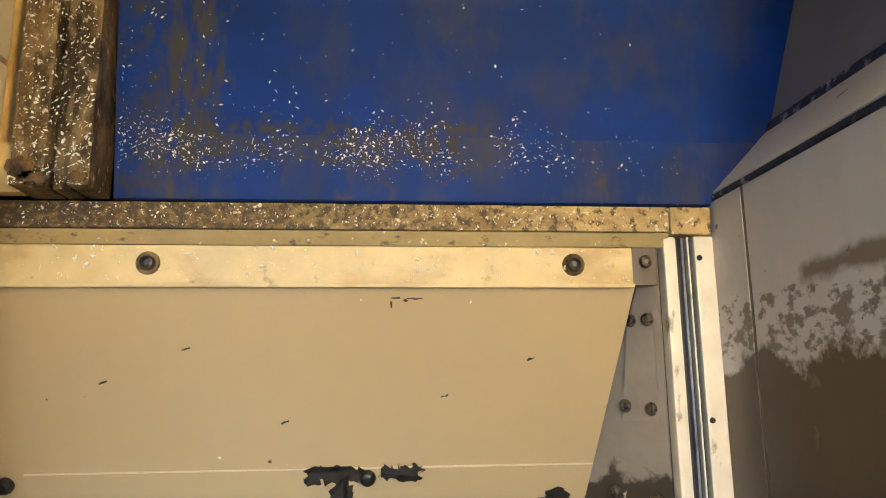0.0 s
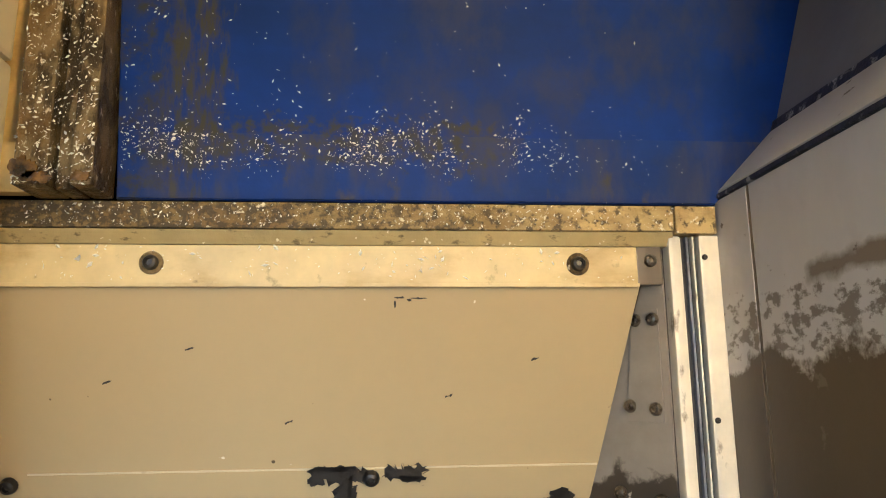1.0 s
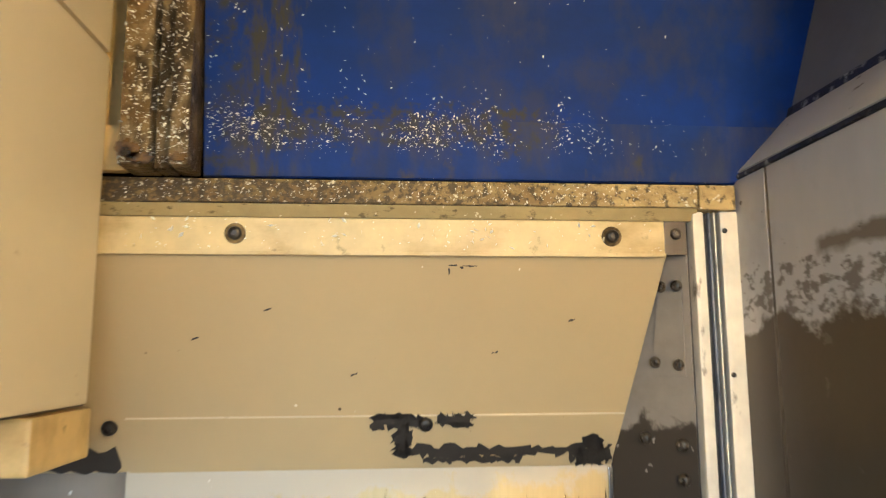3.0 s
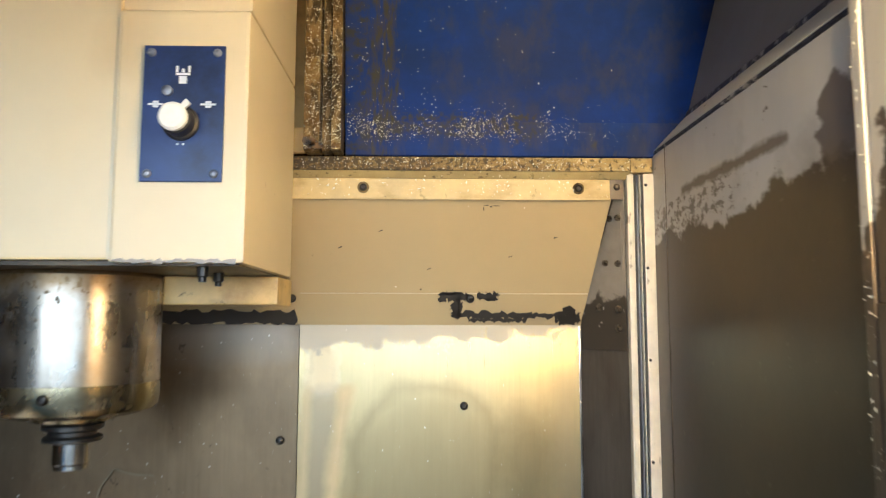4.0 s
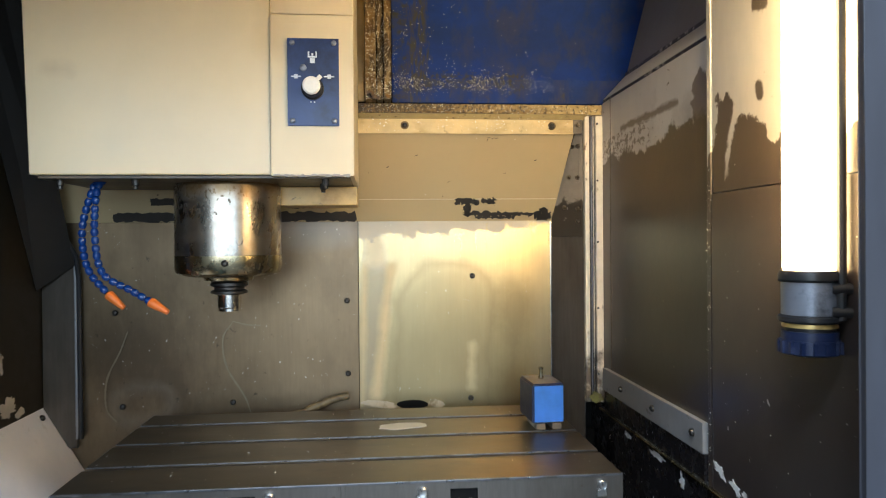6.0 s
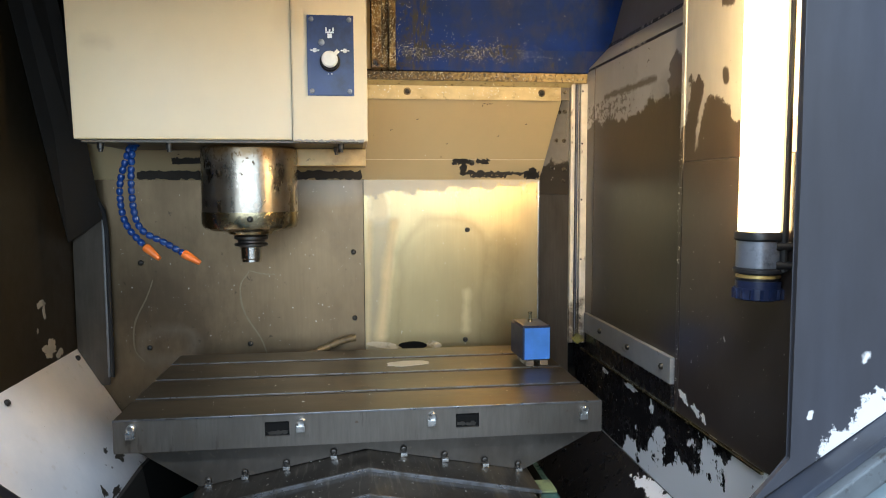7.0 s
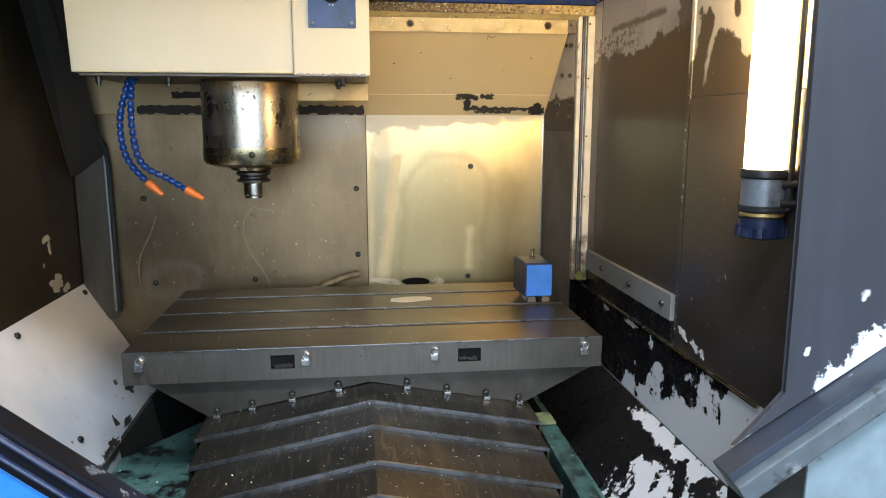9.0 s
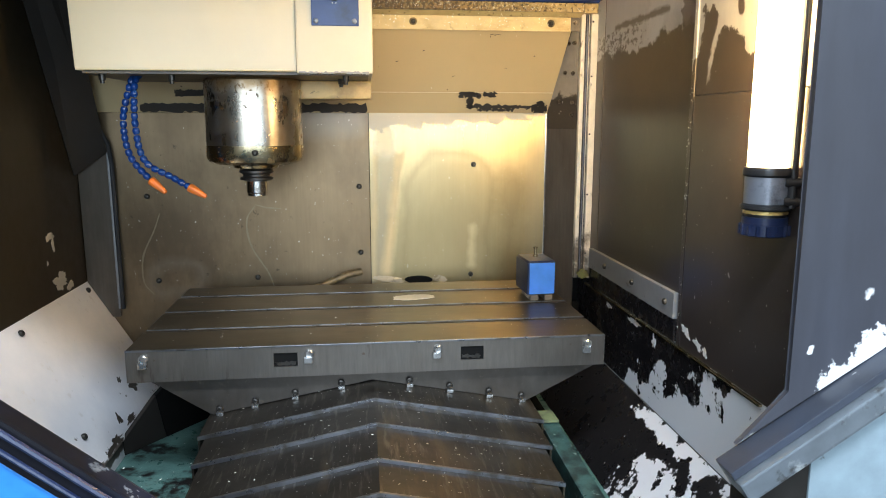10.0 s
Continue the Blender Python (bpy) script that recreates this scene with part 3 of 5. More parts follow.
def ragged(origin, u, v, lift, wid, hei, rough=0.3, n=40, seed=0, thick=0.0008):
    """A thin patch with an uneven outline, lying on the plane of u and v."""
    rr = random.Random(seed)
    u, v, o = Vector(u).normalized(), Vector(v).normalized(), Vector(origin)
    nrm = Vector(lift)
    out = []
    per = 2 * (wid + hei)
    for i in range(n):
        s = per * i / n
        if s < wid:
            x, y = s, 0
        elif s < wid + hei:
            x, y = wid, s - wid
        elif s < 2 * wid + hei:
            x, y = 2 * wid + hei - s, hei
        else:
            x, y = 0, per - s
        j = rough * min(wid, hei)
        out.append(o + u * (x + rr.uniform(-j, j)) + v * (y + rr.uniform(-j, j)) + nrm)
    return prism(out, nrm.normalized() * thick)


def blob(centre, u, v, lift, wid, hei, amp=0.35, n=56, seed=0, thick=0.0008):
    """A thin patch with a rounded, uneven outline, lying on the plane of u and v round its centre."""
    u, v, nrm = Vector(u).normalized(), Vector(v).normalized(), Vector(lift)
    out = []
    for i in range(n):
        a = 2 * math.pi * i / n
        c, q = math.cos(a), math.sin(a)
        k = 1 + amp * (noise.noise((c * 1.3 + seed, q * 1.3, seed * 0.7)) + 0.6 * noise.noise((c * 4 + seed, q * 4, 3.0)) + 0.25 * noise.noise((c * 11, q * 11, seed)))
        out.append(Vector(centre) + u * (c * k * wid / 2) + v * (q * k * hei / 2) + nrm)
    return prism(out, nrm.normalized() * thick)


def screw(name, at, axis, r, material, parent=None, label="", socket=True, dome=True):
    """A cap or button screw with a socket; the head stands on a washer."""
    ob = part(name, turned([(r, 0), (r, r * 0.35), (r * 0.8, r * 0.75), (r * 0.45, r * 0.9), (r * 0.42, r * 0.45)] if dome else
                           [(r, 0), (r, r * 0.9), (r * 0.9, r), (r * 0.5, r), (r * 0.48, r * 0.5)], at, axis, 14), material, parent, label, True)
    return ob


# ---- structure: the machine's cabinet ----
YB, YW, XR, XL = 0.46, 0.53, 0.924, -0.245
Z_PANEL, Z_SLOPE = 0.389, 0.569


def setting(name, label=""):
    ob = new(name)
    BASE[ob.name] = Vector((0, 0, 0))
    ob.empty_display_size = 0.02
    return tagged(ob, label, kind="structure")


wall_back = setting("wall_back", "oiled sheet steel back wall of the machine cabinet")
part("panel", box((0.4085, YW, -0.34), (0.834, YW + 0.004, Z_PANEL), 0.001), M_STEEL_R, wall_back, "stained steel sheet with the lamp's warm reflection partly in its colour")
part("panel", box((-0.34, YW + 0.003, -0.34), (0.4075, YW + 0.007, Z_PANEL), 0.001), M_STEEL, wall_back, "darker oiled steel sheet")
part("backing", box((-0.4, YW + 0.02, -0.6), (1.0, YW + 0.04, 1.2)), M_BLACK, wall_back)
part("edge_strip", box((0.8295, YW - 0.004, -0.34), (0.8335, YW - 0.0005, Z_PANEL - 0.002), 0.0008), M_BRIGHT, wall_back)

wall_slope = setting("wall_slope", "beige painted overhanging panel above the steel wall")
sl = Vector((0, YB - YW, Z_SLOPE - Z_PANEL))
sn = Vector((0, -sl.z, sl.y)).normalized()


def on_slope(x, s, off=0.0):
    """A place on the overhanging panel: s from 0 at its foot to 1 at its top."""
    return Vector((x, YW, Z_PANEL)) + sl * s + sn * off


part("panel", prism([on_slope(-0.34, 0), on_slope(0.8340, 0), on_slope(0.866, 1), on_slope(-0.34, 1)], -sn * 0.004, 0.0007), M_BEIGE, wall_slope)
part("lap_strip", prism([on_slope(0.412, 0.0, 0.0005), on_slope(0.8325, 0.0, 0.0005), on_slope(0.8410, 0.255, 0.0005), on_slope(0.412, 0.255, 0.0005)], sn * 0.0012, 0.0004), M_BEIGE, wall_slope)
part("lap_edge", prism([on_slope(0.412, 0.256, 0.0004), on_slope(0.8410, 0.256, 0.0004), on_slope(0.8411, 0.262, 0.0004), on_slope(0.412, 0.262, 0.0004)], sn * 0.0011), M_CREAM, wall_slope)
ux, us = Vector((1, 0, 0)), sl.normalized()
for k, (x, w, s) in enumerate([(0.682, 0.007, 0.955), (0.690, 0.004, 0.945), (0.695, 0.009, 0.952), (0.681, 0.0012, 0.93)]):
    part("pen_mark", blob(on_slope(x + w / 2, s), ux, us, sn * 0.0003, max(w, 0.0016), 0.0016 if w > 0.002 else 0.006, 0.8, 30, 500 + k, 0.0003), M_RESIDUE, wall_slope)
# dark adhesive left along the panel's foot
for i, (x, s, w, h) in enumerate([(0.642, 0.06, 0.165, 0.010), (0.638, 0.07, 0.012, 0.032), (0.618, 0.205, 0.044, 0.011), (0.796, 0.02, 0.034, 0.013), (0.808, 0.07, 0.013, 0.014), (0.676, 0.215, 0.030, 0.010), (0.662, 0.03, 0.09, 0.006)]):
    part("residue", ragged(on_slope(x, s, 0.0022), ux, us, sn * 0.0003, w, h, 0.35, 70, 20 + i), M_RESIDUE, wall_slope, "torn black adhesive residue")
for i, (x, s, w, h) in enumerate([(-0.10, 0.01, 0.505, 0.020), (-0.02, 0.20, 0.10, 0.014), (0.27, 0.17, 0.045, 0.020)]):
    part("residue", ragged(on_slope(x, s, 0.0005), ux, us, sn * 0.0003, w, h, 0.16, 120, 40 + i), M_RESIDUE, wall_slope, "torn black adhesive residue")
for x in (0.375, 0.399, 0.6645):
    screw("rivet", on_slope(x, 0.22, 0.0018), sn, 0.0065, M_DARKMETAL, wall_slope)
for i, (x, s) in enumerate([(0.53, 0.75), (0.785, 0.70), (0.60, 0.45), (0.47, 0.62), (0.72, 0.55)]):
    part("scratch", ragged(on_slope(x, s, 0.0003), Vector((1, 0.1, 0.3)), us, sn * 0.0003, 0.006, 0.0012, 0.5, 14, 60 + i), M_RESIDUE, wall_slope)

beam = setting("beam", "cream cross beam with an oily ledge and rows of screws")
part("flange", box((-0.34, YB - 0.003, 0.570), (0.864, YB + 0.004, 0.5985), 0.0012), M_CREAM_DIRTY, beam)
part("flange_lip", box((-0.34, YB - 0.006, 0.5675), (0.864, YB - 0.0035, 0.5705), 0.0006), M_CREAM_DIRTY, beam)
part("bevel", prism([(-0.34, YB - 0.002, 0.599), (-0.34, YB - 0.008, 0.609), (-0.34, YB + 0.006, 0.609), (-0.34, YB + 0.006, 0.599)], (1.232, 0, 0), 0.0007), M_BEVEL, beam)
part("ledge", box((-0.34, YB - 0.010, 0.6095), (0.892, YB + 0.03, 0.6290), 0.0015), M_LEDGE, beam, "ledge caked with oil and swarf")
part("end_plate", box((0.8925, YB - 0.012, 0.6075), (XR, YB + 0.03, 0.6285), 0.0012), M_LEDGE, beam)
for x in (-0.11, 0.19, 0.508, 0.818):
    w = part("washer", turned([(0.0085, 0), (0.0085, 0.0012), (0.006, 0.0016)], (x, YB - 0.003, 0.585), (0, -1, 0), 20), M_GUIDE, beam, "", True)
    screw("screw", (x, YB - 0.0045, 0.585), (0, -1, 0), 0.0056, M_DARKMETAL, beam)

part("corner_plate", box((0.8645, YB - 0.001, 0.5700), (0.8840, YB + 0.006, 0.6080), 0.0008), M_DARKSTEEL, beam)
screw("screw", (0.8745, YB - 0.001, 0.588), (0, -1, 0), 0.0048, M_RIVET, beam)
# the return of the side wall between the steel wall and the window rail
wall_return = setting("wall_return", "dark oily side return with a riveted gusset plate")
ra, rb = Vector((0.8345, YW, 0)), Vector((0.8880, YB + 0.006, 0))
rn = Vector((-(rb - ra).y, (rb - ra).x, 0)).normalized()
rn = rn if rn.x < 0 else -rn


def on_return(s, z, off=0.0):
    return ra + (rb - ra) * s + Vector((0, 0, z)) + rn * off


part("panel", prism([on_return(0, -0.34), on_return(1, -0.34), on_return(1, 0.605), on_return(0, 0.605)], -rn * 0.004), M_DARKSTEEL, wall_return)
part("gusset_plate", prism([on_return(0.03, 0.352, 0.0004), on_return(0.995, 0.352, 0.0004), on_return(0.995, 0.600, 0.0004), on_return(0.90, 0.600, 0.0004), on_return(0.03, 0.405, 0.0004)], rn * 0.0025, 0.0006), M_GUSSET, wall_return)
part("patch_plate", prism([on_return(0.55, 0.468, 0.0032), on_return(0.93, 0.468, 0.0032), on_return(0.93, 0.553, 0.0032), on_return(0.66, 0.545, 0.0032)], rn * 0.0015, 0.0004), M_GUSSET, wall_return)
for s, z in ((0.60, 0.480), (0.86, 0.478), (0.70, 0.545), (0.88, 0.545), (0.88, 0.585), (0.45, 0.415), (0.86, 0.412), (0.86, 0.384)):
    screw("rivet", on_return(s, z, 0.004), rn, 0.0052, M_RIVET, wall_return)

window_rail = setting("window_rail", "white painted vertical window rail with a dark seal")
part("rail", box((0.8880, YB - 0.006, 0.0), (0.8980, YB + 0.012, 0.607), 0.003), M_RAIL, window_rail)
part("seal", box((0.8985, YB - 0.002, 0.0), (0.9105, YB + 0.012, 0.606), 0.001), M_BLACKRUBBER, window_rail)
part("seal", box((0.9015, YB - 0.006, 0.0), (0.9032, YB - 0.0023, 0.606)), M_CLAMP, window_rail)
part("seal", box((0.9058, YB - 0.007, 0.0), (0.9072, YB - 0.0023, 0.606)), M_RAIL, window_rail, "thin pale glazing bead")
part("rail", box((0.9110, YB - 0.008, 0.0), (0.9265, YB + 0.012, 0.607), 0.002), M_RAIL, window_rail)
for z in (0.06, 0.2, 0.34, 0.47, 0.59):
    screw("screw", (0.9145, YB - 0.008, z), (0, -1, 0), 0.0022, M_DARKMETAL, window_rail)

wall_right = setting("wall_right", "grey side wall, brown with oil below a ragged paint line")
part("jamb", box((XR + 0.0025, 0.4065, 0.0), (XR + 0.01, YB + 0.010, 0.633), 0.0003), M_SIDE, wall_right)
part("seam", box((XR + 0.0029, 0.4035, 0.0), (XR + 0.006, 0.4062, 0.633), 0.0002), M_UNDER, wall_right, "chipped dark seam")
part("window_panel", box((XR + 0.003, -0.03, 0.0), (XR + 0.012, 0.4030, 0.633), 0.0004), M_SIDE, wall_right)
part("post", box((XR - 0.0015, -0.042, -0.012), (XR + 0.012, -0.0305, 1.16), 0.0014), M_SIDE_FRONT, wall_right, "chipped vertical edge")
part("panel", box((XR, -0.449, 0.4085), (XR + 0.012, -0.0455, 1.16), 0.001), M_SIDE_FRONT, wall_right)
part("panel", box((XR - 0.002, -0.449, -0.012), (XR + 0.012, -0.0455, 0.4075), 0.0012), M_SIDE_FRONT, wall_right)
# fold that leans outwards above the window, then the upper wall
part("fold", prism([(XR + 0.003, -0.03, 0.640), (XR + 0.050, -0.03, 0.690), (XR + 0.056, -0.03, 0.685), (XR + 0.010, -0.03, 0.634)], (0, YB + 0.08, 0), 0.001), M_SIDE, wall_right)
part("fold_seam", box((XR + 0.002, -0.03, 0.6345), (XR + 0.006, YB + 0.05, 0.6380), 0.0006), M_SEAM, wall_right)
part("upper_wall", prism([(XR + 0.052, -0.03, 0.692), (XR + 0.16, -0.03, 1.17), (XR + 0.17, -0.03, 1.17), (XR + 0.062, -0.03, 0.690)], (0, YB + 0.08, 0), 0.001), M_UPPER, wall_right)
part("fold_seam", prism([(XR + 0.048, -0.03, 0.688), (XR + 0.050, -0.03, 0.696), (XR + 0.056, -0.03, 0.694), (XR + 0.054, -0.03, 0.686)], (0, YB + 0.08, 0)), M_SEAM, wall_right)

wall_right_low = setting("wall_right_low", "black lower side wall with white paint peeling through")
part("panel", prism([(XR - 0.001, -0.449, -0.0125), (XR - 0.001, YW, -0.0125), (XR - 0.001, YW, -0.165), (XR - 0.001, -0.449, -0.165)], (0.01, 0, 0), 0.001), M_BLACKPEEL, wall_right_low)
part("lip", box((XR - 0.007, -0.30, -0.0165), (XR - 0.0015, 0.46, -0.0125), 0.0012), M_RING, wall_right_low, "worn bare metal lip")
part("slope", prism([(XR - 0.002, -0.449, -0.166), (XR - 0.002, YW, -0.166), (0.70, YW, -0.42), (0.70, -0.449, -0.42)], (0.006, 0, -0.008), 0.001), M_BLACKSLOPE, wall_right_low)

for k, (y, z, w, h_) in enumerate([(-0.066, 0.021, 0.026, 0.016), (-0.112, 0.010, 0.026, 0.014), (-0.135, 0.006, 0.016, 0.012), (-0.010, 0.008, 0.022, 0.014)]):
    part("paint_flake", blob((XR - 0.0022, y, z), (0, 1, 0.25), (0, 0, 1), (-0.0002, 0, 0), w, h_, 0.9, 56, 450 + k, 0.0005), M_WHITEFLAKE, wall_right_low, "white paint flake")
for k, (y, z, w, h_) in enumerate([(0.160, -0.026, 0.050, 0.014), (0.06, -0.036, 0.016, 0.030), (0.30, -0.03, 0.03, 0.008)]):
    part("paint_flake", blob((XR - 0.0012, y, z), (0, 1, 0), (0, 0, 1), (-0.0002, 0, 0), w, h_, 0.9, 56, 460 + k, 0.0005), M_WHITEFLAKE, wall_right_low, "white paint flake")

window_sill = setting("window_sill", "grey screwed strip along the foot of the side window")
part("strip", box((XR - 0.006, -0.022, 0.030), (XR + 0.003, YB - 0.025, 0.076), 0.0012), M_STRIP, window_sill)
part("strip_foot", box((XR - 0.003, -0.022, -0.010), (XR + 0.003, YB - 0.025, 0.0295), 0.001), M_BLACKPEEL, window_sill)
for y in (0.335, 0.176, 0.022):
    screw("screw", (XR - 0.006, y - 0.012, 0.054), (-1, 0, 0), 0.006, M_DARKMETAL, window_sill)

# left side of the cabinet
wall_left = setting("wall_left", "dark side wall filmed with brown oil")
part("panel", box((XL - 0.012, -0.449, -0.012), (XL, YW - 0.002, 1.16), 0.001), M_LEFTWALL, wall_left)
post_left = setting("post_left", "grey steel corner post with a leaning brace")
part("post", box((XL + 0.002, YW - 0.008, -0.08), (-0.176, YW - 0.002, 0.300), 0.001), M_POST, post_left)
part("brace", prism([(XL + 0.002, YW - 0.030, 0.250), (-0.176, YW - 0.009, 0.300), (-0.176, 0.137, 1.16), (XL + 0.002, 0.056, 1.16)], (-0.004, 0.006, 0), 0.001), M_BRACE, post_left)
part("conduit", sweep([(-0.168, YW - 0.010, -0.06), (-0.168, YW - 0.010, 0.27), (-0.172, YW - 0.014, 0.32), (-0.20, YW - 0.05, 0.40)], 0.005, 10), M_BLACKRUBBER, post_left, "", True)
part("conduit", sweep([(-0.1755, YW - 0.010, -0.06), (-0.1755, YW - 0.010, 0.30)], 0.0028, 8), M_STRIP, post_left, "", True)

chute = setting("chute", "pale grey sloping side plate, scratched and screwed")
ca, cb = Vector((XL + 0.001, 0, 0.006)), Vector((-0.090, 0, -0.255))
part("plate", prism([ca + Vector((0, -0.449, 0)), ca + Vector((0, YW - 0.002, 0)), cb + Vector((0, YW - 0.002, 0)), cb + Vector((0, -0.449, 0))], (-0.006, 0, -0.006), 0.001), M_CHUTE, chute)
cn = Vector((0.261, 0, 0.155)).normalized()
for s, y in ((0.06, 0.495), (0.07, 0.165), (0.78, 0.12)):
    screw("screw", ca + (cb - ca) * s + Vector((0, y, 0)) + cn * 0.001, cn, 0.0065, M_DARKMETAL, chute)
cs_ = (cb - ca).normalized()
for k, (q, y, w, h_) in enumerate([(0.80, 0.40, 0.035, 0.022), (0.95, 0.30, 0.05, 0.014), (0.96, 0.20, 0.07, 0.016), (0.97, 0.09, 0.05, 0.012), (0.70, 0.36, 0.016, 0.010), (0.88, 0.26, 0.014, 0.02)]):
    part("paint_chip", blob(ca + (cb - ca) * q + Vector((0, y, 0)), (0, 1, 0), cs_, cn * 0.0004, w, h_, 0.9, 56, 430 + k, 0.0004), M_GUSSET, chute, "paint chipped to dull brown metal")
part("chute_foot", prism([(-0.094, -0.449, -0.256), (-0.094, YW - 0.003, -0.256), (-0.085, YW - 0.003, -0.40), (-0.085, -0.449, -0.40)], (-0.006, 0, 0)), M_CHUTE, chute)

for k, (y, z, w, h_) in enumerate([(0.385, 0.036, 0.060, 0.034), (0.350, 0.137, 0.034, 0.016), (0.362, 0.120, 0.012, 0.030), (0.33, 0.085, 0.007, 0.009), (0.43, 0.018, 0.03, 0.016)]):
    part("flaked_paint", blob((XL + 0.0003, y, z), (0, -1, 0), (0, 0, 1), (0.0002, 0, 0), w, h_, 0.7, 56, 400 + k), M_FLAKE, wall_left, "pale flaked paint")
floor = setting("floor", "teal painted machine bed wet with coolant")
part("bed", box((-0.30, -0.60, -0.36), (1.0, YW, -0.29), 0.002), M_TEAL, floor)
part("rail", prism([(0.690, 0.02, -0.150), (0.722, 0.02, -0.150), (0.722, 0.02, -0.29), (0.690, 0.02, -0.29)], (0.012, -0.36, -0.03), 0.003), M_TEALDARK, floor)
part("rail_cap", box((0.690, -0.02, -0.151), (0.722, 0.026, -0.147), 0.001), M_GREEN, floor)
# black strips painted in for the deep shade beside the bed
part("shade_strip", box((0.676, 0.03, -0.30), (0.7345, YW, -0.2885)), M_BLACK, floor)
part("shade_strip", box((0.735, -0.449, -0.40), (0.80, YW, -0.289)), M_BLACK, floor)
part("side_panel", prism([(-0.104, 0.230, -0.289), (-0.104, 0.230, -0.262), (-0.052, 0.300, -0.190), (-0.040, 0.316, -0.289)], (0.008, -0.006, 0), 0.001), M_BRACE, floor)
# black sheets stand in for the unlit hollow under the table
part("hollow_shade_side", prism([(-0.0395, 0.317, -0.289), (-0.0515, 0.301, -0.190), (0.03, 0.410, -0.115), (0.03, 0.410, -0.289)], (0.008, -0.006, 0)), M_BLACK, floor)
part("hollow_shade_back", box((-0.06, 0.505, -0.29), (0.92, 0.515, -0.07)), M_BLACK, floor)

roof = setting("ceiling")
part("ceiling", box((-0.45, -0.449, 1.165), (1.2, 0.75, 1.19)), M_UPPER, roof)

# blue sheet that slides above the beam, with the grimy guide beside it
blue_cover = thing("sliding_cover", (0.70, 0.44, 0.63), "blue painted sliding sheet spattered with oil and metal chips", "machine cover")
part("sheet", prism([(0.482, 0.452, 0.6305), (0.9265, 0.452, 0.6305), (0.982, 0.444, 0.690), (1.08, 0.380, 1.16), (0.482, 0.380, 1.16)], (0, 0.004, 0), 0.0006), M_BLUE, blue_cover)
part("hem", prism([(0.4835, 0.4500, 0.6310), (0.925, 0.4500, 0.6310), (0.968, 0.4455, 0.679), (0.4835, 0.4455, 0.679)], (0, -0.0014, 0), 0.0003), M_BLUE_HEM, blue_cover, "dusty folded hem")
guide = thing("slide_guide", (0.45, 0.44, 0.63), "steel slide guide caked with brown oil and chips", "guide rail")
part("rail", box((0.428, 0.415, 0.6300), (0.450, 0.452, 1.16), 0.0015), M_GUIDE, guide)
for k, (x, z, w, h_) in enumerate([(0.437, 0.640, 0.016, 0.016), (0.446, 0.634, 0.018, 0.007), (0.473, 0.635, 0.012, 0.008)]):
    part("sludge", blob((x, 0.4115, z), (1, 0, 0), (0, 0, 1), (0, -0.0006, 0), w, h_, 0.6, 48, 310 + k, 0.0015), M_SLUDGE, guide, "wet brown sludge")
part("rail", box((0.452, 0.425, 0.6300), (0.464, 0.452, 1.16), 0.001), M_GUIDE, guide)
part("rail", box((0.466, 0.4125, 0.6300), (0.4805, 0.452, 1.16), 0.002), M_GUIDE, guide)

plate_ = thing("carriage_plate", (0.34, 0.45, 0.63), "cream carriage plate browned with oil beside the slide guide", "machine carriage")
part("plate", box((0.20, 0.449, 0.668), (0.4265, 0.4525, 1.15), 0.001), M_BLOCKCREAM, plate_)
part("foot", box((0.20, 0.436, 0.6305), (0.4265, 0.4485, 0.667), 0.003), M_BLOCKCREAM, plate_, "oil-soaked foot rail")
screw("bolt", (0.375, 0.449, 0.712), (0, -1, 0), 0.009, M_DARKMETAL, plate_)
# front of the cabinet round the door opening
front_right = setting("front_right", "dark grey front frame with paint chipped to white")
YF = -0.45
part("panel", prism([(0.8505, YF, 0.72), (0.8545, YF, 0.070), (0.795, YF, 0.010), (0.980, YF, 0.128), (1.50, YF, 0.47), (1.50, YF, 0.72)], (0, -0.008, 0), 0.002), M_PANELGREY, front_right)
d = Vector((0.54, 0, 0.357)).normalized()
nz = Vector((-d.z, 0, d.x))
p0 = Vector((0.775, YF - 0.002, -0.008))
part("sill_edge", prism([p0, p0 + d * 0.9, p0 + d * 0.9 - nz * 0.010, p0 - nz * 0.010], (0, -0.035, 0), 0.002), M_SILLGREY, front_right)
p1 = p0 - nz * 0.0105
part("sill_bar", prism([p1, p1 + d * 0.9, p1 + d * 0.9 - nz * 0.026, p1 - nz * 0.026], (0, -0.045, 0), 0.003), M_SILL, front_right, "scuffed aluminium bar")
p2 = p1 - nz * 0.0265
part("lower_sheet", prism([p2 + d * 0.09, p2 + d * 0.9, p2 + d * 0.9 + Vector((0, 0, -0.9)), p2 + d * 0.09 + Vector((0, 0, -0.9))], (0, -0.03, 0), 0.002), M_FRONTPALE, front_right)
part("notch", prism([p2, p2 + d * 0.088, p2 + d * 0.088 + Vector((0, 0, -0.9)), p2 + Vector((0, 0, -0.9))], (0, -0.03, 0), 0.002), M_DARKMETAL, front_right)
front_left = setting("front_left", "dark blue front frame over a bright blue sheet")
d = Vector((0.153, 0, -0.124)).normalized()
nz = Vector((-d.z, 0, d.x))
p0 = Vector((0.030, YF, 0.099)) - d * 0.42
part("sill_edge", prism([p0, p0 + d * 0.80, p0 + d * 0.80 - nz * 0.037, p0 - nz * 0.037], (0, -0.03, 0), 0.004), M_SILLDARK, front_left)
for off, r in ((0.010, 0.0035), (0.026, 0.0028)):
    q0 = p0 - nz * off + Vector((0, -0.031, 0))
    part("bead", sweep([q0, q0 + d * 0.80], r, 8), M_CAPBLUE, front_left, "glossy dark blue bead", True)
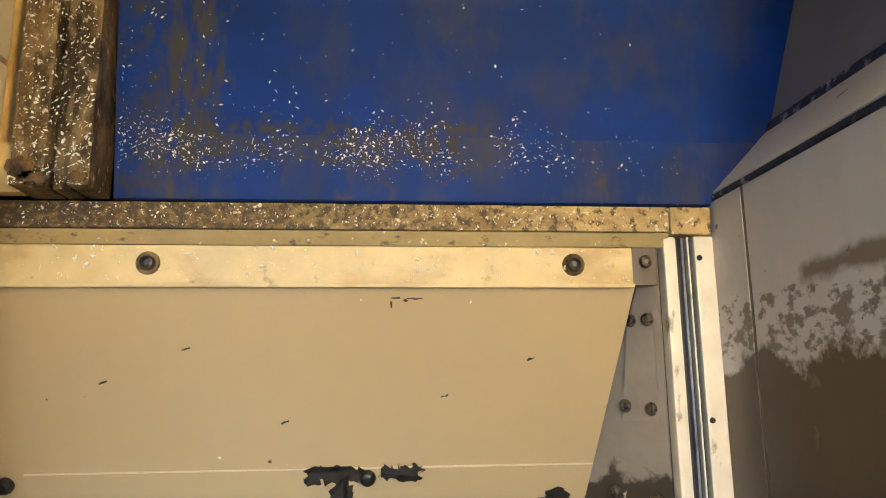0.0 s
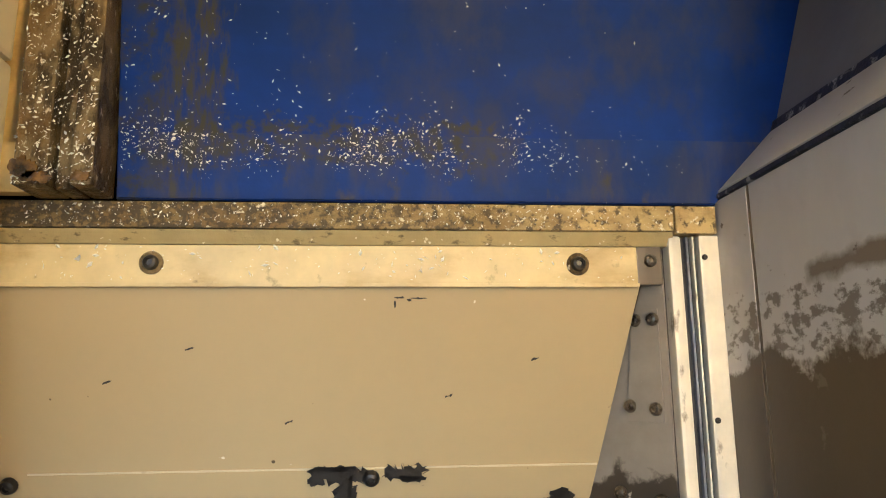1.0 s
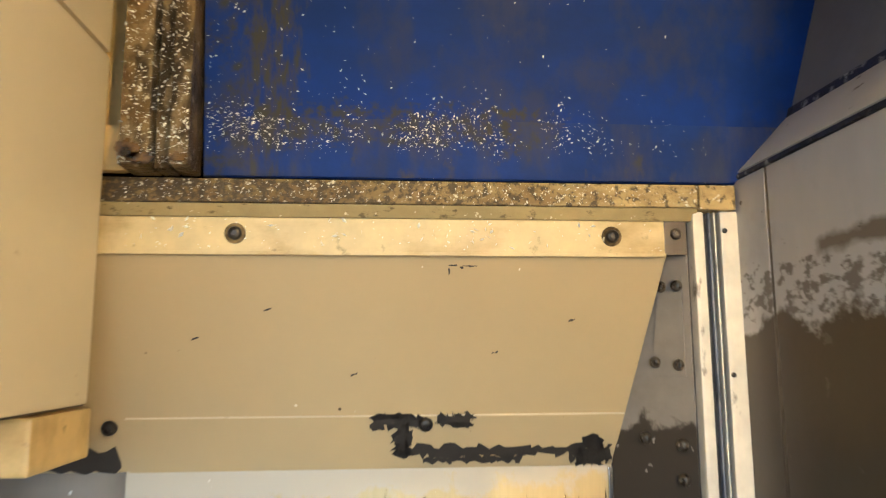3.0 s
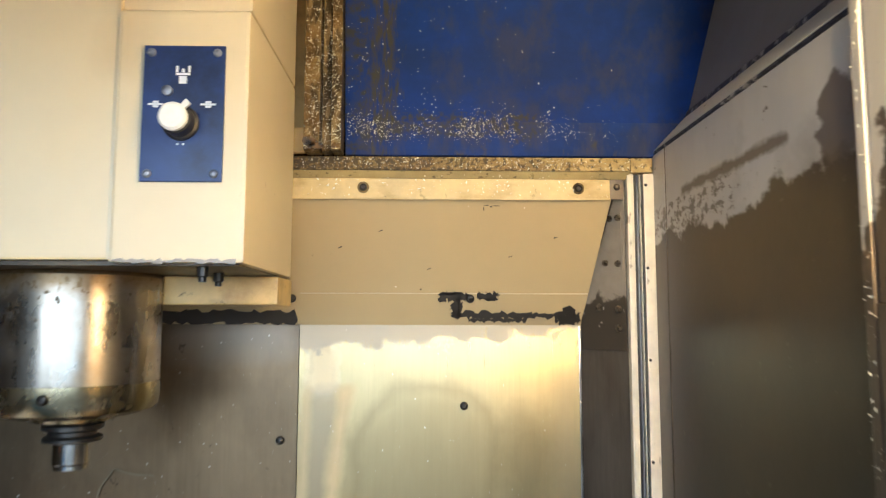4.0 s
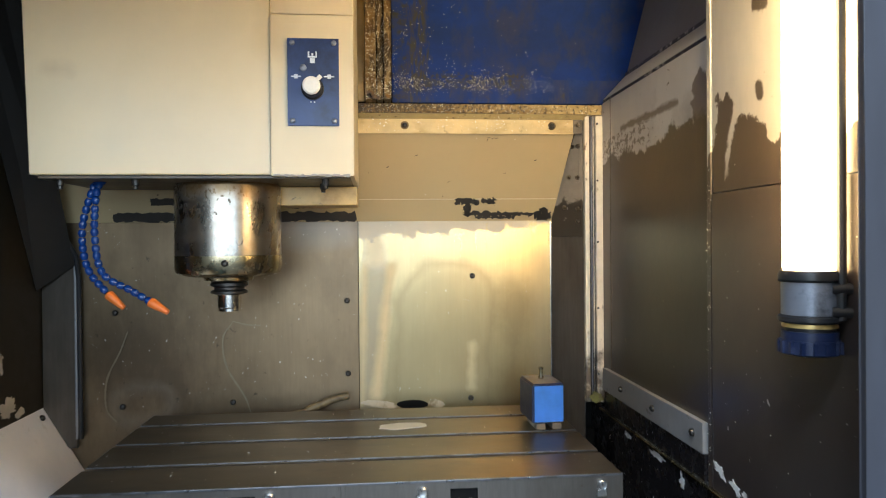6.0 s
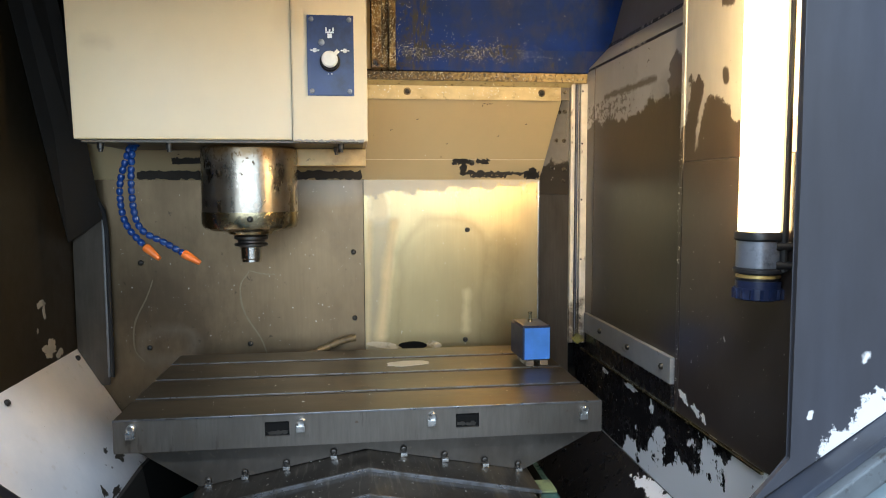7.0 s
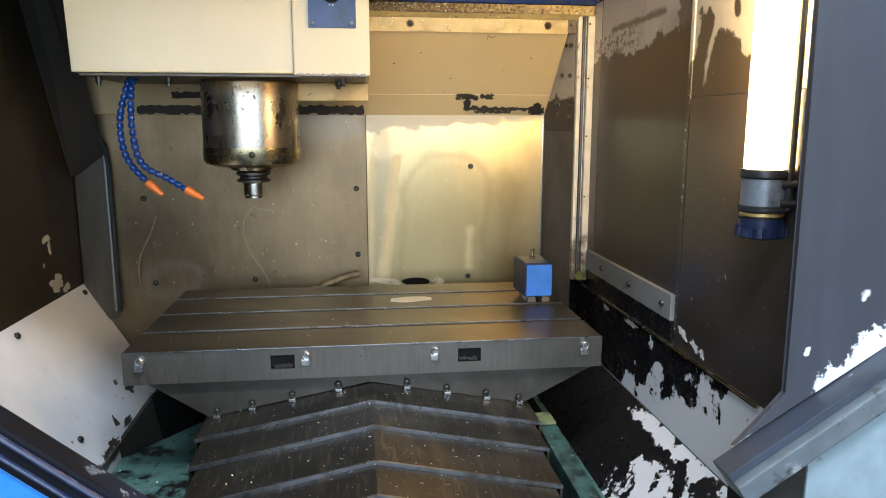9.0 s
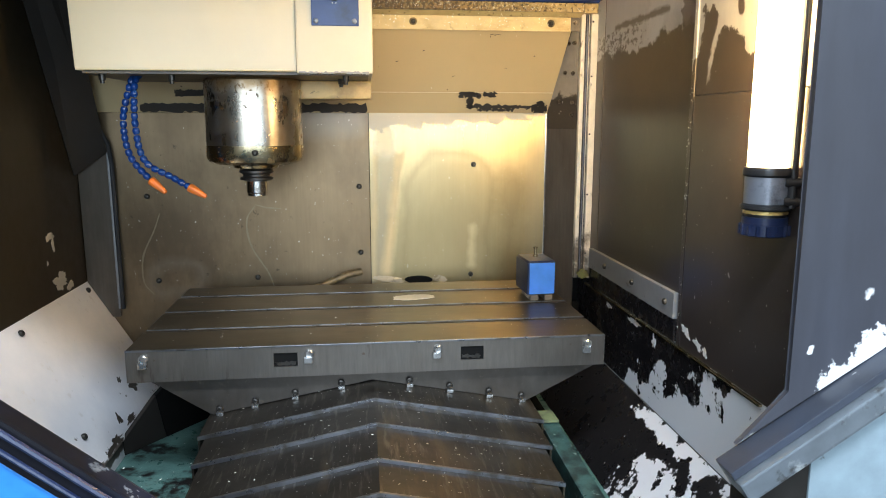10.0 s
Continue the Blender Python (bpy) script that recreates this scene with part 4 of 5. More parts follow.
p1 = p0 - nz * 0.038
part("lower_sheet", prism([p1, p1 + d * 0.80, p1 + d * 0.80 + Vector((0, 0, -0.7)), p1 + Vector((0, 0, -1.2))], (0, -0.025, 0), 0.003), M_FRONTBLUE, front_left)
part("panel", box((-0.9, YF - 0.02, -0.9), (XL - 0.013, YF, 0.72), 0.002), M_PANELGREY, front_left)
# unseen sheet over the door opening, added to keep daylight off the upper cabinet
front_light_shield = setting("front_light_shield", "unseen front sheet added to keep daylight off the upper cabinet")
part("panel", box((-0.9, YF - 0.02, 0.7205), (1.50, YF, 1.19), 0.002), M_PANELGREY, front_light_shield)

# the workshop round the machine
workshop = setting("workshop", "plain workshop room round the machine")
part("workshop_floor", box((-3.0, -3.5, -0.95), (3.5, 1.6, -0.90)), M_FLOOR, workshop)
part("workshop_wall", box((-3.1, -3.5, -0.9), (-3.0, 1.6, 2.1)), M_ROOM, workshop)
part("workshop_wall", box((3.5, -3.5, -0.9), (3.6, 1.6, 2.1)), M_ROOM, workshop)
part("workshop_wall", box((-3.0, 1.6, -0.9), (3.5, 1.7, 2.1)), M_ROOM, workshop)
part("workshop_wall", box((-3.0, -3.6, -0.9), (-1.4, -3.5, 2.1)), M_ROOM, workshop)
part("workshop_wall", box((-1.4, -3.6, -0.9), (2.2, -3.5, 0.15)), M_ROOM, workshop)
part("workshop_wall", box((2.2, -3.6, -0.9), (3.5, -3.5, 2.1)), M_ROOM, workshop)
part("workshop_wall", box((-1.4, -3.6, 1.85), (2.2, -3.5, 2.1)), M_ROOM, workshop)
part("workshop_ceiling", box((-3.1, -3.6, 2.1), (3.6, 1.7, 2.2)), M_ROOM, workshop)

# ---- the spindle head ----
DZ = 0.080
HX0, HX1, HFOLD, HY, HZ = -0.105, 0.413, 0.276, 0.18, 0.376 + DZ
head = thing("spindle_head", (0.17, 0.33, HZ), "cream painted milling spindle head with a blue switch plate", "spindle head")
part("main_cover", prism([(HX0, HY, HZ), (HFOLD - 0.0003, HY, HZ), (HFOLD - 0.0003, HY, 1.15), (HX0 - 0.020, HY, 1.15)], (0, 0.27, 0), 0.0035), M_CREAM, head)
part("side_cover", box((HFOLD, HY - 0.004, HZ - 0.003), (HX1, HY + 0.25, 0.640 + DZ), 0.004), M_CREAM, head, "cream side cover, chipped along its foot")
part("upper_cover", box((HFOLD, HY + 0.004, 0.643 + DZ), (HX1, HY + 0.25, 1.15), 0.004), M_CREAM, head)
# underside set darker than the cream covers
part("underside", box((HX0 + 0.01, HY + 0.008, HZ - 0.005), (HX1 - 0.008, HY + 0.262, HZ - 0.0005)), M_UNDER, head, "dark brown underside")
part("foot_block", box((0.268, 0.35, HZ - 0.042), (0.412, 0.44, HZ - 0.006), 0.003), M_BLOCKCREAM, head, "oil-stained cream block")
part("chipped_edge", ragged((HFOLD + 0.004, HY - 0.0045, HZ - 0.003), (1, 0, 0), (0, 0, 1), (0, -0.0003, 0), 0.125, 0.003, 0.5, 60, 5), M_GUSSET, head)
for x, y in ((0.363, 0.205), (0.352, 0.30), (-0.07, 0.21), (0.05, 0.21)):
    part("bolt", turned([(0.006, 0), (0.006, 0.010), (0.004, 0.011), (0.004, 0.016)], (x, y, HZ - 0.005), (0, 0, -1), 10), M_DARKMETAL, head)
part("foot_seam", box((HX0 + 0.004, HY - 0.0006, HZ + 0.0005), (HFOLD - 0.004, HY + 0.001, HZ + 0.0022)), M_CREAM_DIRTY, head, "oil-browned lower edge")
SX, SY = 0.176, 0.33
part("spindle_housing", turned([(0.090, 0.0), (0.0945, -0.006), (0.0945, -0.130)], (SX, SY, HZ - 0.004), n=64), M_SPINDLE, head, "polished steel housing flecked with rust", True)
part("spindle_ring", turned([(0.0955, -0.1305), (0.0955, -0.152), (0.092, -0.162), (0.075, -0.168), (0.040, -0.170)], (SX, SY, HZ - 0.004), n=64), M_RING, head, "", True)
screw("set_screw", (SX + 0.012, SY - 0.0948, HZ - 0.147), (0, -1, 0), 0.006, M_DARKMETAL, head)
part("spindle_nose", turned([(0.046, -0.170), (0.044, -0.176), (0.034, -0.178)], (SX, SY, HZ - 0.004), n=40), M_RING, head, "", True)
part("tool_flange", turned([(0.028, -0.178), (0.034, -0.181), (0.034, -0.186), (0.027, -0.189), (0.027, -0.193), (0.033, -0.196), (0.033, -0.200), (0.022, -0.203)], (SX, SY, HZ - 0.004), n=40), M_DARKMETAL, head, "", True)
part("tool_holder", turned([(0.021, -0.202), (0.021, -0.226), (0.0195, -0.228), (0.0195, -0.233), (0.011, -0.234)], (SX, SY, HZ - 0.004), n=36), M_BRIGHT, head, "", True)
# switch plate
px0, px1, pz0, pz1 = 0.305, 0.389, 0.456 + DZ, 0.600 + DZ
plate = part("switch_plate", box((px0, HY - 0.0075, pz0), (px1, HY - 0.0045, pz1), 0.001), M_PLATEBLUE, head, "navy enamelled switch plate with white symbols")
for x in (px0 + 0.008, px1 - 0.008):
    for z in (pz0 + 0.008, pz1 - 0.008):
        screw("screw", (x, HY - 0.0075, z), (0, -1, 0), 0.0045, M_CLAMP, plate)
kx, kz = 0.346, 0.517 + DZ
part("knob_base", turned([(0.0185, 0), (0.0185, 0.004), (0.016, 0.006), (0.016, 0.020), (0.014, 0.022)], (kx, HY - 0.0075, kz), (0, -1, 0), 32), M_BLACKRUBBER, plate, "", True)
part("knob_cap", turned([(0.0145, 0.0222), (0.0145, 0.027), (0.012, 0.029)], (kx, HY - 0.0075, kz), (0, -1, 0), 32), M_KNOBWHITE, plate, "", True)
part("knob_pointer", prism([(kx + 0.006, HY - 0.031, kz + 0.010), (kx + 0.010, HY - 0.031, kz + 0.006), (kx + 0.018, HY - 0.031, kz + 0.013), (kx + 0.013, HY - 0.031, kz + 0.018)], (0, -0.004, 0), 0.001), M_KNOBWHITE, plate)
part("indicator", turned([(0.0055, 0), (0.0055, 0.004), (0.003, 0.005)], (kx - 0.015, HY - 0.0075, kz + 0.034), (0, -1, 0), 16), M_CLAMP, plate, "", True)
fy = HY - 0.0078


def flat(pts, name="symbol"):
    part(name, prism([(x, fy, z) for x, z in pts], (0, -0.0004, 0)), M_PRINT, plate)


for sgn in (-1, 1):
    cx = kx + sgn * 0.027
    flat([(cx - 0.008, kz + 0.019), (cx + 0.008, kz + 0.019), (cx + 0.008, kz + 0.021), (cx - 0.008, kz + 0.021)])
    flat([(cx - 0.003, kz + 0.0165), (cx + 0.003, kz + 0.0165), (cx + 0.003, kz + 0.0188), (cx - 0.003, kz + 0.0188)])
    flat([(cx - 0.003, kz + 0.0212), (cx + 0.003, kz + 0.0212), (cx + 0.003, kz + 0.0235), (cx - 0.003, kz + 0.0235)])
tz = kz + 0.042
flat([(kx - 0.004, tz), (kx + 0.004, tz), (kx + 0.004, tz + 0.008), (kx - 0.004, tz + 0.008)])
flat([(kx - 0.0075, tz + 0.009), (kx + 0.0075, tz + 0.009), (kx + 0.0075, tz + 0.0115), (kx - 0.0075, tz + 0.0115)])
for sgn in (-1, 1):
    flat([(kx + sgn * 0.0075, tz + 0.012), (kx + sgn * 0.005, tz + 0.012), (kx + sgn * 0.005, tz + 0.019), (kx + sgn * 0.0075, tz + 0.019)])
flat([(kx - 0.0015, tz + 0.012), (kx + 0.0015, tz + 0.012), (kx + 0.0015, tz + 0.016), (kx - 0.0015, tz + 0.016)])
for x in (-0.003, 0.003):
    part("index_dot", turned([(0.0012, 0), (0.0012, 0.0006)], (kx + x, fy, kz - 0.022), (0, -1, 0), 10), M_PRINT, plate)


def coolant_hose(ctrl):
    """A jointed hose of ball segments that ends in a tapered nozzle."""
    line = curve(ctrl, 40)
    hose = thing("coolant_hose", ctrl[0], "blue jointed plastic coolant hose with an orange nozzle", "coolant hose", "hoses under the spindle head")
    dist, nxt = 0.0, 0.0
    total = sum((b - a).length for a, b in zip(line, line[1:]))
    for a, b in zip(line, line[1:]):
        dist += (b - a).length
        if dist >= nxt and dist < total - 0.035:
            ax = (b - a).normalized()
            part("segment", turned([(0.0040, -0.0070), (0.0054, -0.0060), (0.0066, -0.002), (0.0062, 0.002), (0.0040, 0.0060)], b, ax, 12), M_HOSE, hose, "", True)
            nxt += 0.0135
    ax = (line[-1] - line[-6]).normalized()
    tip = line[-1]
    part("nozzle", turned([(0.0072, -0.036), (0.0085, -0.033), (0.0080, -0.026), (0.0045, 0.0), (0.0030, 0.0005), (0.0028, -0.004)], tip, ax, 16), M_ORANGE, hose, "orange nozzle", True)


coolant_hose([(-0.030, 0.26, HZ - 0.004), (-0.036, 0.25, 0.352 + DZ), (-0.052, 0.25, 0.290 + DZ), (-0.044, 0.248, 0.225 + DZ), (-0.012, 0.245, 0.182 + DZ), (0.018, 0.24, 0.155 + DZ)])
coolant_hose([(-0.022, 0.26, HZ - 0.004), (-0.026, 0.245, 0.352 + DZ), (-0.028, 0.24, 0.280 + DZ), (-0.014, 0.235, 0.215 + DZ), (0.035, 0.235, 0.183 + DZ), (0.094, 0.23, 0.147 + DZ)])

# ---- the machine table ----
TW, TD = 0.806, 0.45
table = thing("machine_table", (TW / 2, TD / 2, -0.055), "ground cast iron machine table with three slots", "machine table")
SLOTS = (0.111, 0.236, 0.361)
edges = [0.0] + [q for s in SLOTS for q in (s - 0.006, s + 0.006)] + [TD]
part("table_body", box((0, 0.003, -0.055), (TW, TD, -0.022), 0.002), M_TABLE_SIDE, table)
for a, b in zip(edges[::2], edges[1::2]):
    part("table_strip", box((0, a + (0.003 if a == 0 else 0), -0.0215), (TW, b, 0.0), 0.0015), M_TABLE, table)
for s in SLOTS:
    part("slot_edge", box((0.001, s + 0.0061, -0.004), (TW - 0.001, s + 0.0075, 0.0008), 0.0004), M_LIP, table, "bright worn slot edge")
part("slot_dirt", ragged((0.25, SLOTS[0] - 0.0035, -0.006), (1, 0, 0), (0, 1, 0), (0, 0, 0.001), 0.30, 0.007, 0.3, 80, 31), M_BLACK, table, "black swarf packed in the slot")
# front plate with two rectangular pockets
fp = bmesh.new()
gx, gz = [0.0, 0.236, 0.2755, 0.551, 0.591, TW], [-0.0545, -0.0365, -0.0125, -0.0005]
gv = [[fp.verts.new((x, 0.0025, z)) for z in gz] for x in gx]
for k in range(5):
    for m_ in range(3):
        if not (m_ == 1 and k in (1, 3)):
            fp.faces.new((gv[k][m_], gv[k + 1][m_], gv[k + 1][m_ + 1], gv[k][m_ + 1]))
ext = bmesh.ops.extrude_face_region(fp, geom=fp.faces[:])
bmesh.ops.translate(fp, verts=[g for g in ext["geom"] if isinstance(g, bmesh.types.BMVert)], vec=(0, -0.003, 0))
part("front_plate", fp, M_TABLE_SIDE, table)
for a, b in ((0.236, 0.2755), (0.551, 0.591)):
    # black backing close behind the plate stands in for the pocket's shaded depth
    part("pocket", box((a, 0.0027, -0.0365), (b, 0.0035, -0.0125)), M_BLACK, table)
    part("pocket_chips", ragged((a + 0.003, 0.0022, -0.034), (1, 0, 0), (0, 0, 1), (0, -0.0002, 0), 0.032, 0.006, 0.4, 24, int(a * 100)), M_DARKMETAL, table)
part("top_edge", box((0, -0.0012, -0.0025), (TW, 0.0025, 0.0006), 0.0008), M_LIP, table)
for x in (0.028, 0.294, 0.510, 0.773):
    clip = part("clip", box((x - 0.0075, -0.009, -0.030), (x + 0.0065, -0.0007, -0.019), 0.0015), M_ALU, table, "bright metal clip")
    part("clip_screw", turned([(0.0075, 0), (0.0075, 0.006), (0.0055, 0.008), (0.004, 0.0075)], (x + 0.001, -0.001, -0.014), (0, -1, 0), 14), M_ALU, clip, "", True)
part("dried_patch", blob((0.490, 0.307, 0.0), (1, 0.05, 0), (0, 1, 0), (0, 0, 0.0003), 0.085, 0.046, 0.25, 60, 9), M_PATCH, table, "dried pale coolant patch")
# saddle under the table
saddle = thing("table_saddle", (0.40, 0.05, -0.10), "sheet steel skirt under the table, with socket screws", "machine saddle")
skirt = [(0.02, 0.02, -0.0555), (0.046, 0.02, -0.070), (0.128, 0.02, -0.124), (0.40, 0.02, -0.072), (0.672, 0.02, -0.124), (0.795, 0.02, -0.062), (0.80, 0.02, -0.0555)]
part("skirt", prism(skirt, (0, 0.004, 0), 0.0006), M_SKIRT, saddle)
# black block that stands in for the shade behind the skirt
part("shade_core", prism([(0.13, 0.03, -0.06), (0.67, 0.03, -0.06), (0.67, 0.03, -0.28), (0.13, 0.03, -0.28)], (0, 0.26, 0)), M_BLACK, saddle)

# telescopic way cover with a ridge
cover = thing("way_cover", (0.40, -0.2, -0.29), "telescopic steel way cover with a ridged roof shape", "way cover")
ys = [0.045, -0.066, -0.155, -0.262, -0.346, -0.440, -0.535]
for i, (ya, yb) in enumerate(zip(ys, ys[1:])):
    zr, w0 = -0.074 - 0.0035 * i, 0.280 - 0.010 * i
    ze = zr - 0.052
    th = 0.003
    prof = [(0.402 - w0, ya + 0.01, ze), (0.402, ya + 0.01, zr), (0.402 + w0, ya + 0.01, ze), (0.402 + w0, ya + 0.01, ze - 0.10), (0.402 + w0 - th, ya + 0.01, ze - 0.10),
            (0.402 + w0 - th, ya + 0.01, ze - th), (0.402, ya + 0.01, zr - th), (0.402 - w0 + th, ya + 0.01, ze - th), (0.402 - w0 + th, ya + 0.01, ze - 0.10), (0.402 - w0, ya + 0.01, ze - 0.10)]
    seg = part("cover_segment", prism(prof, (0, yb - ya - 0.01, 0)), M_COVER, cover)
    lip = [(0.402 - w0 - 0.001, yb - 0.0005, ze + 0.001), (0.402, yb - 0.0005, zr + 0.0012), (0.402 + w0 + 0.001, yb - 0.0005, ze + 0.001), (0.402 + w0 + 0.001, yb - 0.0005, ze - 0.005), (0.402, yb - 0.0005, zr - 0.005), (0.402 - w0 - 0.001, yb - 0.0005, ze - 0.005)]
    part("lip", prism(lip, (0, 0.0045, 0), 0.0006), M_LIP, seg, "bright folded lip")
    if i == 0:
        for s in (-0.93, -0.72, -0.48, -0.2, 0.22, 0.47, 0.72, 0.93):
            x = 0.402 + s * w0
            z = zr - 0.052 * abs(s)
            screw("cap_screw", (x, 0.016, z + 0.011), (0, -1, 0), 0.0058, M_DARKMETAL, seg)
            part("screw_clip", box((x - 0.005, 0.006, z + 0.0005), (x + 0.006, 0.016, z + 0.006), 0.001), M_ALU, seg)

# ---- the blue block on the table ----
blk = thing("setting_block", (0.755, 0.30, 0.0), "bright blue enamelled setting block on metal feet", "setting block")
part("body", box((0.7285, 0.268, 0.011), (0.783, 0.350, 0.076), 0.002), M_BLOCKNAVY, blk)
part("front_face", box((0.7305, 0.2660, 0.0125), (0.7815, 0.2675, 0.0745), 0.0006), M_BLOCKBLUE, blk, "bright blue front face")
# side and top set a much darker blue than the front face
part("side_face", box((0.7262, 0.2655, 0.0125), (0.7280, 0.348, 0.0745), 0.0006), M_BLOCKNAVY, blk)
part("top_face", box((0.7295, 0.269, 0.0765), (0.782, 0.349, 0.078), 0.0006), M_BLOCKNAVY, blk)
for x in (0.7335, 0.762):
    part("foot", box((x, 0.266, 0.0), (x + 0.016, 0.33, 0.0105), 0.0015), M_RAIL, blk, "worn pale foot")
part("pin", turned([(0.005, 0), (0.005, 0.004), (0.003, 0.005), (0.003, 0.016), (0.0042, 0.017), (0.0042, 0.020)], (0.757, 0.318, 0.078), n=14), M_RING, blk, "brass pin", True)

blk.rotation_euler, blk.scale = (0, 0, radians(3)), (1.06, 1.06, 1.06)
blk.location.y -= 0.012

# ---- the work lamp ----
lamp = thing("work_lamp", (0.886, -0.30, 0.26), "lit tubular machine lamp with a navy cap and clamp", "work lamp")
LX, LY, LZ = 0.8970, -0.312, -0.011
part("tube", turned([(0.0252, 0), (0.0256, 0.004), (0.0256, 0.76), (0.0252, 0.764)], (LX, LY, 0.322 + LZ), n=40), M_TUBE, lamp, "glowing white tube", True)
clampp = part("clamp", turned([(0.0252, 0.2739), (0.0273, 0.2755), (0.0273, 0.3091), (0.0252, 0.3107)], (LX, LY, LZ), n=40), M_CLAMP, lamp, "grey steel clamp ring", True)
part("gasket", turned([(0.0286, 0.3091), (0.0307, 0.3115), (0.0307, 0.3163), (0.0286, 0.3207), (0.0252, 0.3215)], (LX, LY, LZ), n=40), M_BLACKRUBBER, lamp, "", True)
part("gasket", turned([(0.0286, 0.2671), (0.0307, 0.2691), (0.0307, 0.2731), (0.0277, 0.2751)], (LX, LY, LZ), n=40), M_BLACKRUBBER, lamp, "", True)
part("gold_ring", turned([(0.0268, 0.2623), (0.0270, 0.2639), (0.0262, 0.2667)], (LX, LY, LZ), n=40), M_GOLD, lamp, "pale gold ring", True)
part("neck", turned([(0.0245, 0.2583), (0.0245, 0.2619)], (LX, LY, LZ), n=32), M_BLACKRUBBER, lamp, "", True)
part("cap", turned([(0.0260, 0.2339), (0.0290, 0.2355), (0.0290, 0.2491), (0.0273, 0.2495), (0.0273, 0.2583)], (LX, LY, LZ), n=40), M_CAPBLUE, lamp, "navy screw cap", True)
for k in range(16):
    a = 2 * math.pi * k / 16
    part("cap_rib", box((LX + 0.0290 * math.cos(a) - 0.002, LY + 0.0290 * math.sin(a) - 0.002, 0.2355 + LZ), (LX + 0.0290 * math.cos(a) + 0.002, LY + 0.0290 * math.sin(a) + 0.002, 0.2483 + LZ), 0.0006), M_CAPBLUE, lamp)
part("bracket", box((LX + 0.025, LY - 0.012, 0.278 + LZ), (XR - 0.003, LY + 0.012, 0.302 + LZ), 0.002), M_CAPBLUE, lamp)
for z in (0.279, 0.303):
    part("clamp_bolt", turned([(0.006, -0.012), (0.006, 0.010), (0.004, 0.012)], (LX + 0.020, LY - 0.026, z + LZ), (1, -0.3, 0), 12), M_BLACKRUBBER, clampp, "", True)
part("cable", sweep([(XR - 0.009, -0.337, 0.26), (XR - 0.009, -0.337, 1.16)], 0.005, 10), M_BLACKRUBBER, lamp, "", True)
part("bracket", box((LX + 0.02, LY - 0.012, 1.09), (XR - 0.003, LY + 0.012, 1.12), 0.002), M_CAPBLUE, lamp)

# ---- screws in the back wall ----
for x, z in ((0.656, 0.268), (0.651, 0.0), (-0.087, 0.002), (0.383, 0.218), (0.384, 0.060), (-0.10, 0.20), (0.14, 0.005)):
    screw("wall_screw", (x, YW - 0.0002, z), (0, -1, 0), 0.0062, M_DARKMETAL, wall_back)
# coolant hoses lying behind the table
for nm, pts, r in (("lying_hose", [(0.20, 0.485, -0.035), (0.28, 0.495, -0.016), (0.345, 0.505, 0.008), (0.385, 0.512, 0.016)], 0.008),):
    h = thing(nm, pts[0], "old tan rubber hose lying behind the table", "hose")
    part("hose", sweep(curve(pts, 8), r, 12), M_HOSETAN, h, "", True)
for i, (x, z, w, h_) in enumerate([(0.452, -0.008, 0.085, 0.016), (0.574, -0.010, 0.036, 0.018)]):
    part("deposit", blob((x, YW - 0.0009, z), (1, 0, -0.14), (0, 0, 1), (0, -0.0003, 0), w, h_, 0.28, 60, 83 + i), M_DEPOSIT, wall_back, "pale dried coolant deposit")
# no hole is cut: the opening's darkness is a flat black patch
part("opening_dark", blob((0.522, YW - 0.0005, -0.011), (1, 0, 0), (0, 0, 1), (0, -0.0003, 0), 0.070, 0.020, 0.12, 48, 86), M_BLACK, wall_back, "flat black patch painted for the dark of an opening")


# dried coolant lines on the steel wall
def stain(pts, w, m, seed):
    rr = random.Random(seed)
    line = curve([(x, YW - 0.0008, z) for x, z in pts], 14)
    left, right = [], []
    for k, p in enumerate(line):
        q = line[min(k + 1, len(line) - 1)] - line[max(k - 1, 0)]
        s = Vector((-q.z, 0, q.x)).normalized() * w * rr.uniform(0.35, 0.65) * (0.6 + 0.6 * math.sin(math.pi * k / len(line)))
        left.append(p + s)
        right.append(p - s)
    bm = bmesh.new()
    up = Vector((0, 0.0004, 0))
    rows_ = [[bm.verts.new(p) for p in side] for side in (left, right, [p + up for p in right], [p + up for p in left])]
    for k in range(len(line) - 1):
        for u, v in zip(rows_, rows_[1:] + rows_[:1]):
            bm.faces.new((u[k], u[k + 1], v[k + 1], v[k]))
    for k in (0, -1):
        bm.faces.new([r_[k] for r_ in rows_])
    part("coolant_stain", bm, m, wall_back, "dried tan coolant line")


for k, (pts, w, m) in enumerate([
        ([(0.140, 0.175), (0.120, 0.14), (0.128, 0.08), (0.165, 0.015), (0.180, -0.03)], 0.0032, M_STAIN_LEFT),
        ([(-0.075, 0.16), (-0.090, 0.12), (-0.118, 0.06), (-0.120, 0.0), (-0.10, -0.03)], 0.0032, M_STAIN_LEFT),
        ([(0.140, 0.178), (0.17, 0.170), (0.20, 0.168)], 0.0025, M_STAIN_LEFT)]):
    stain(pts, w, m, 100 + k)


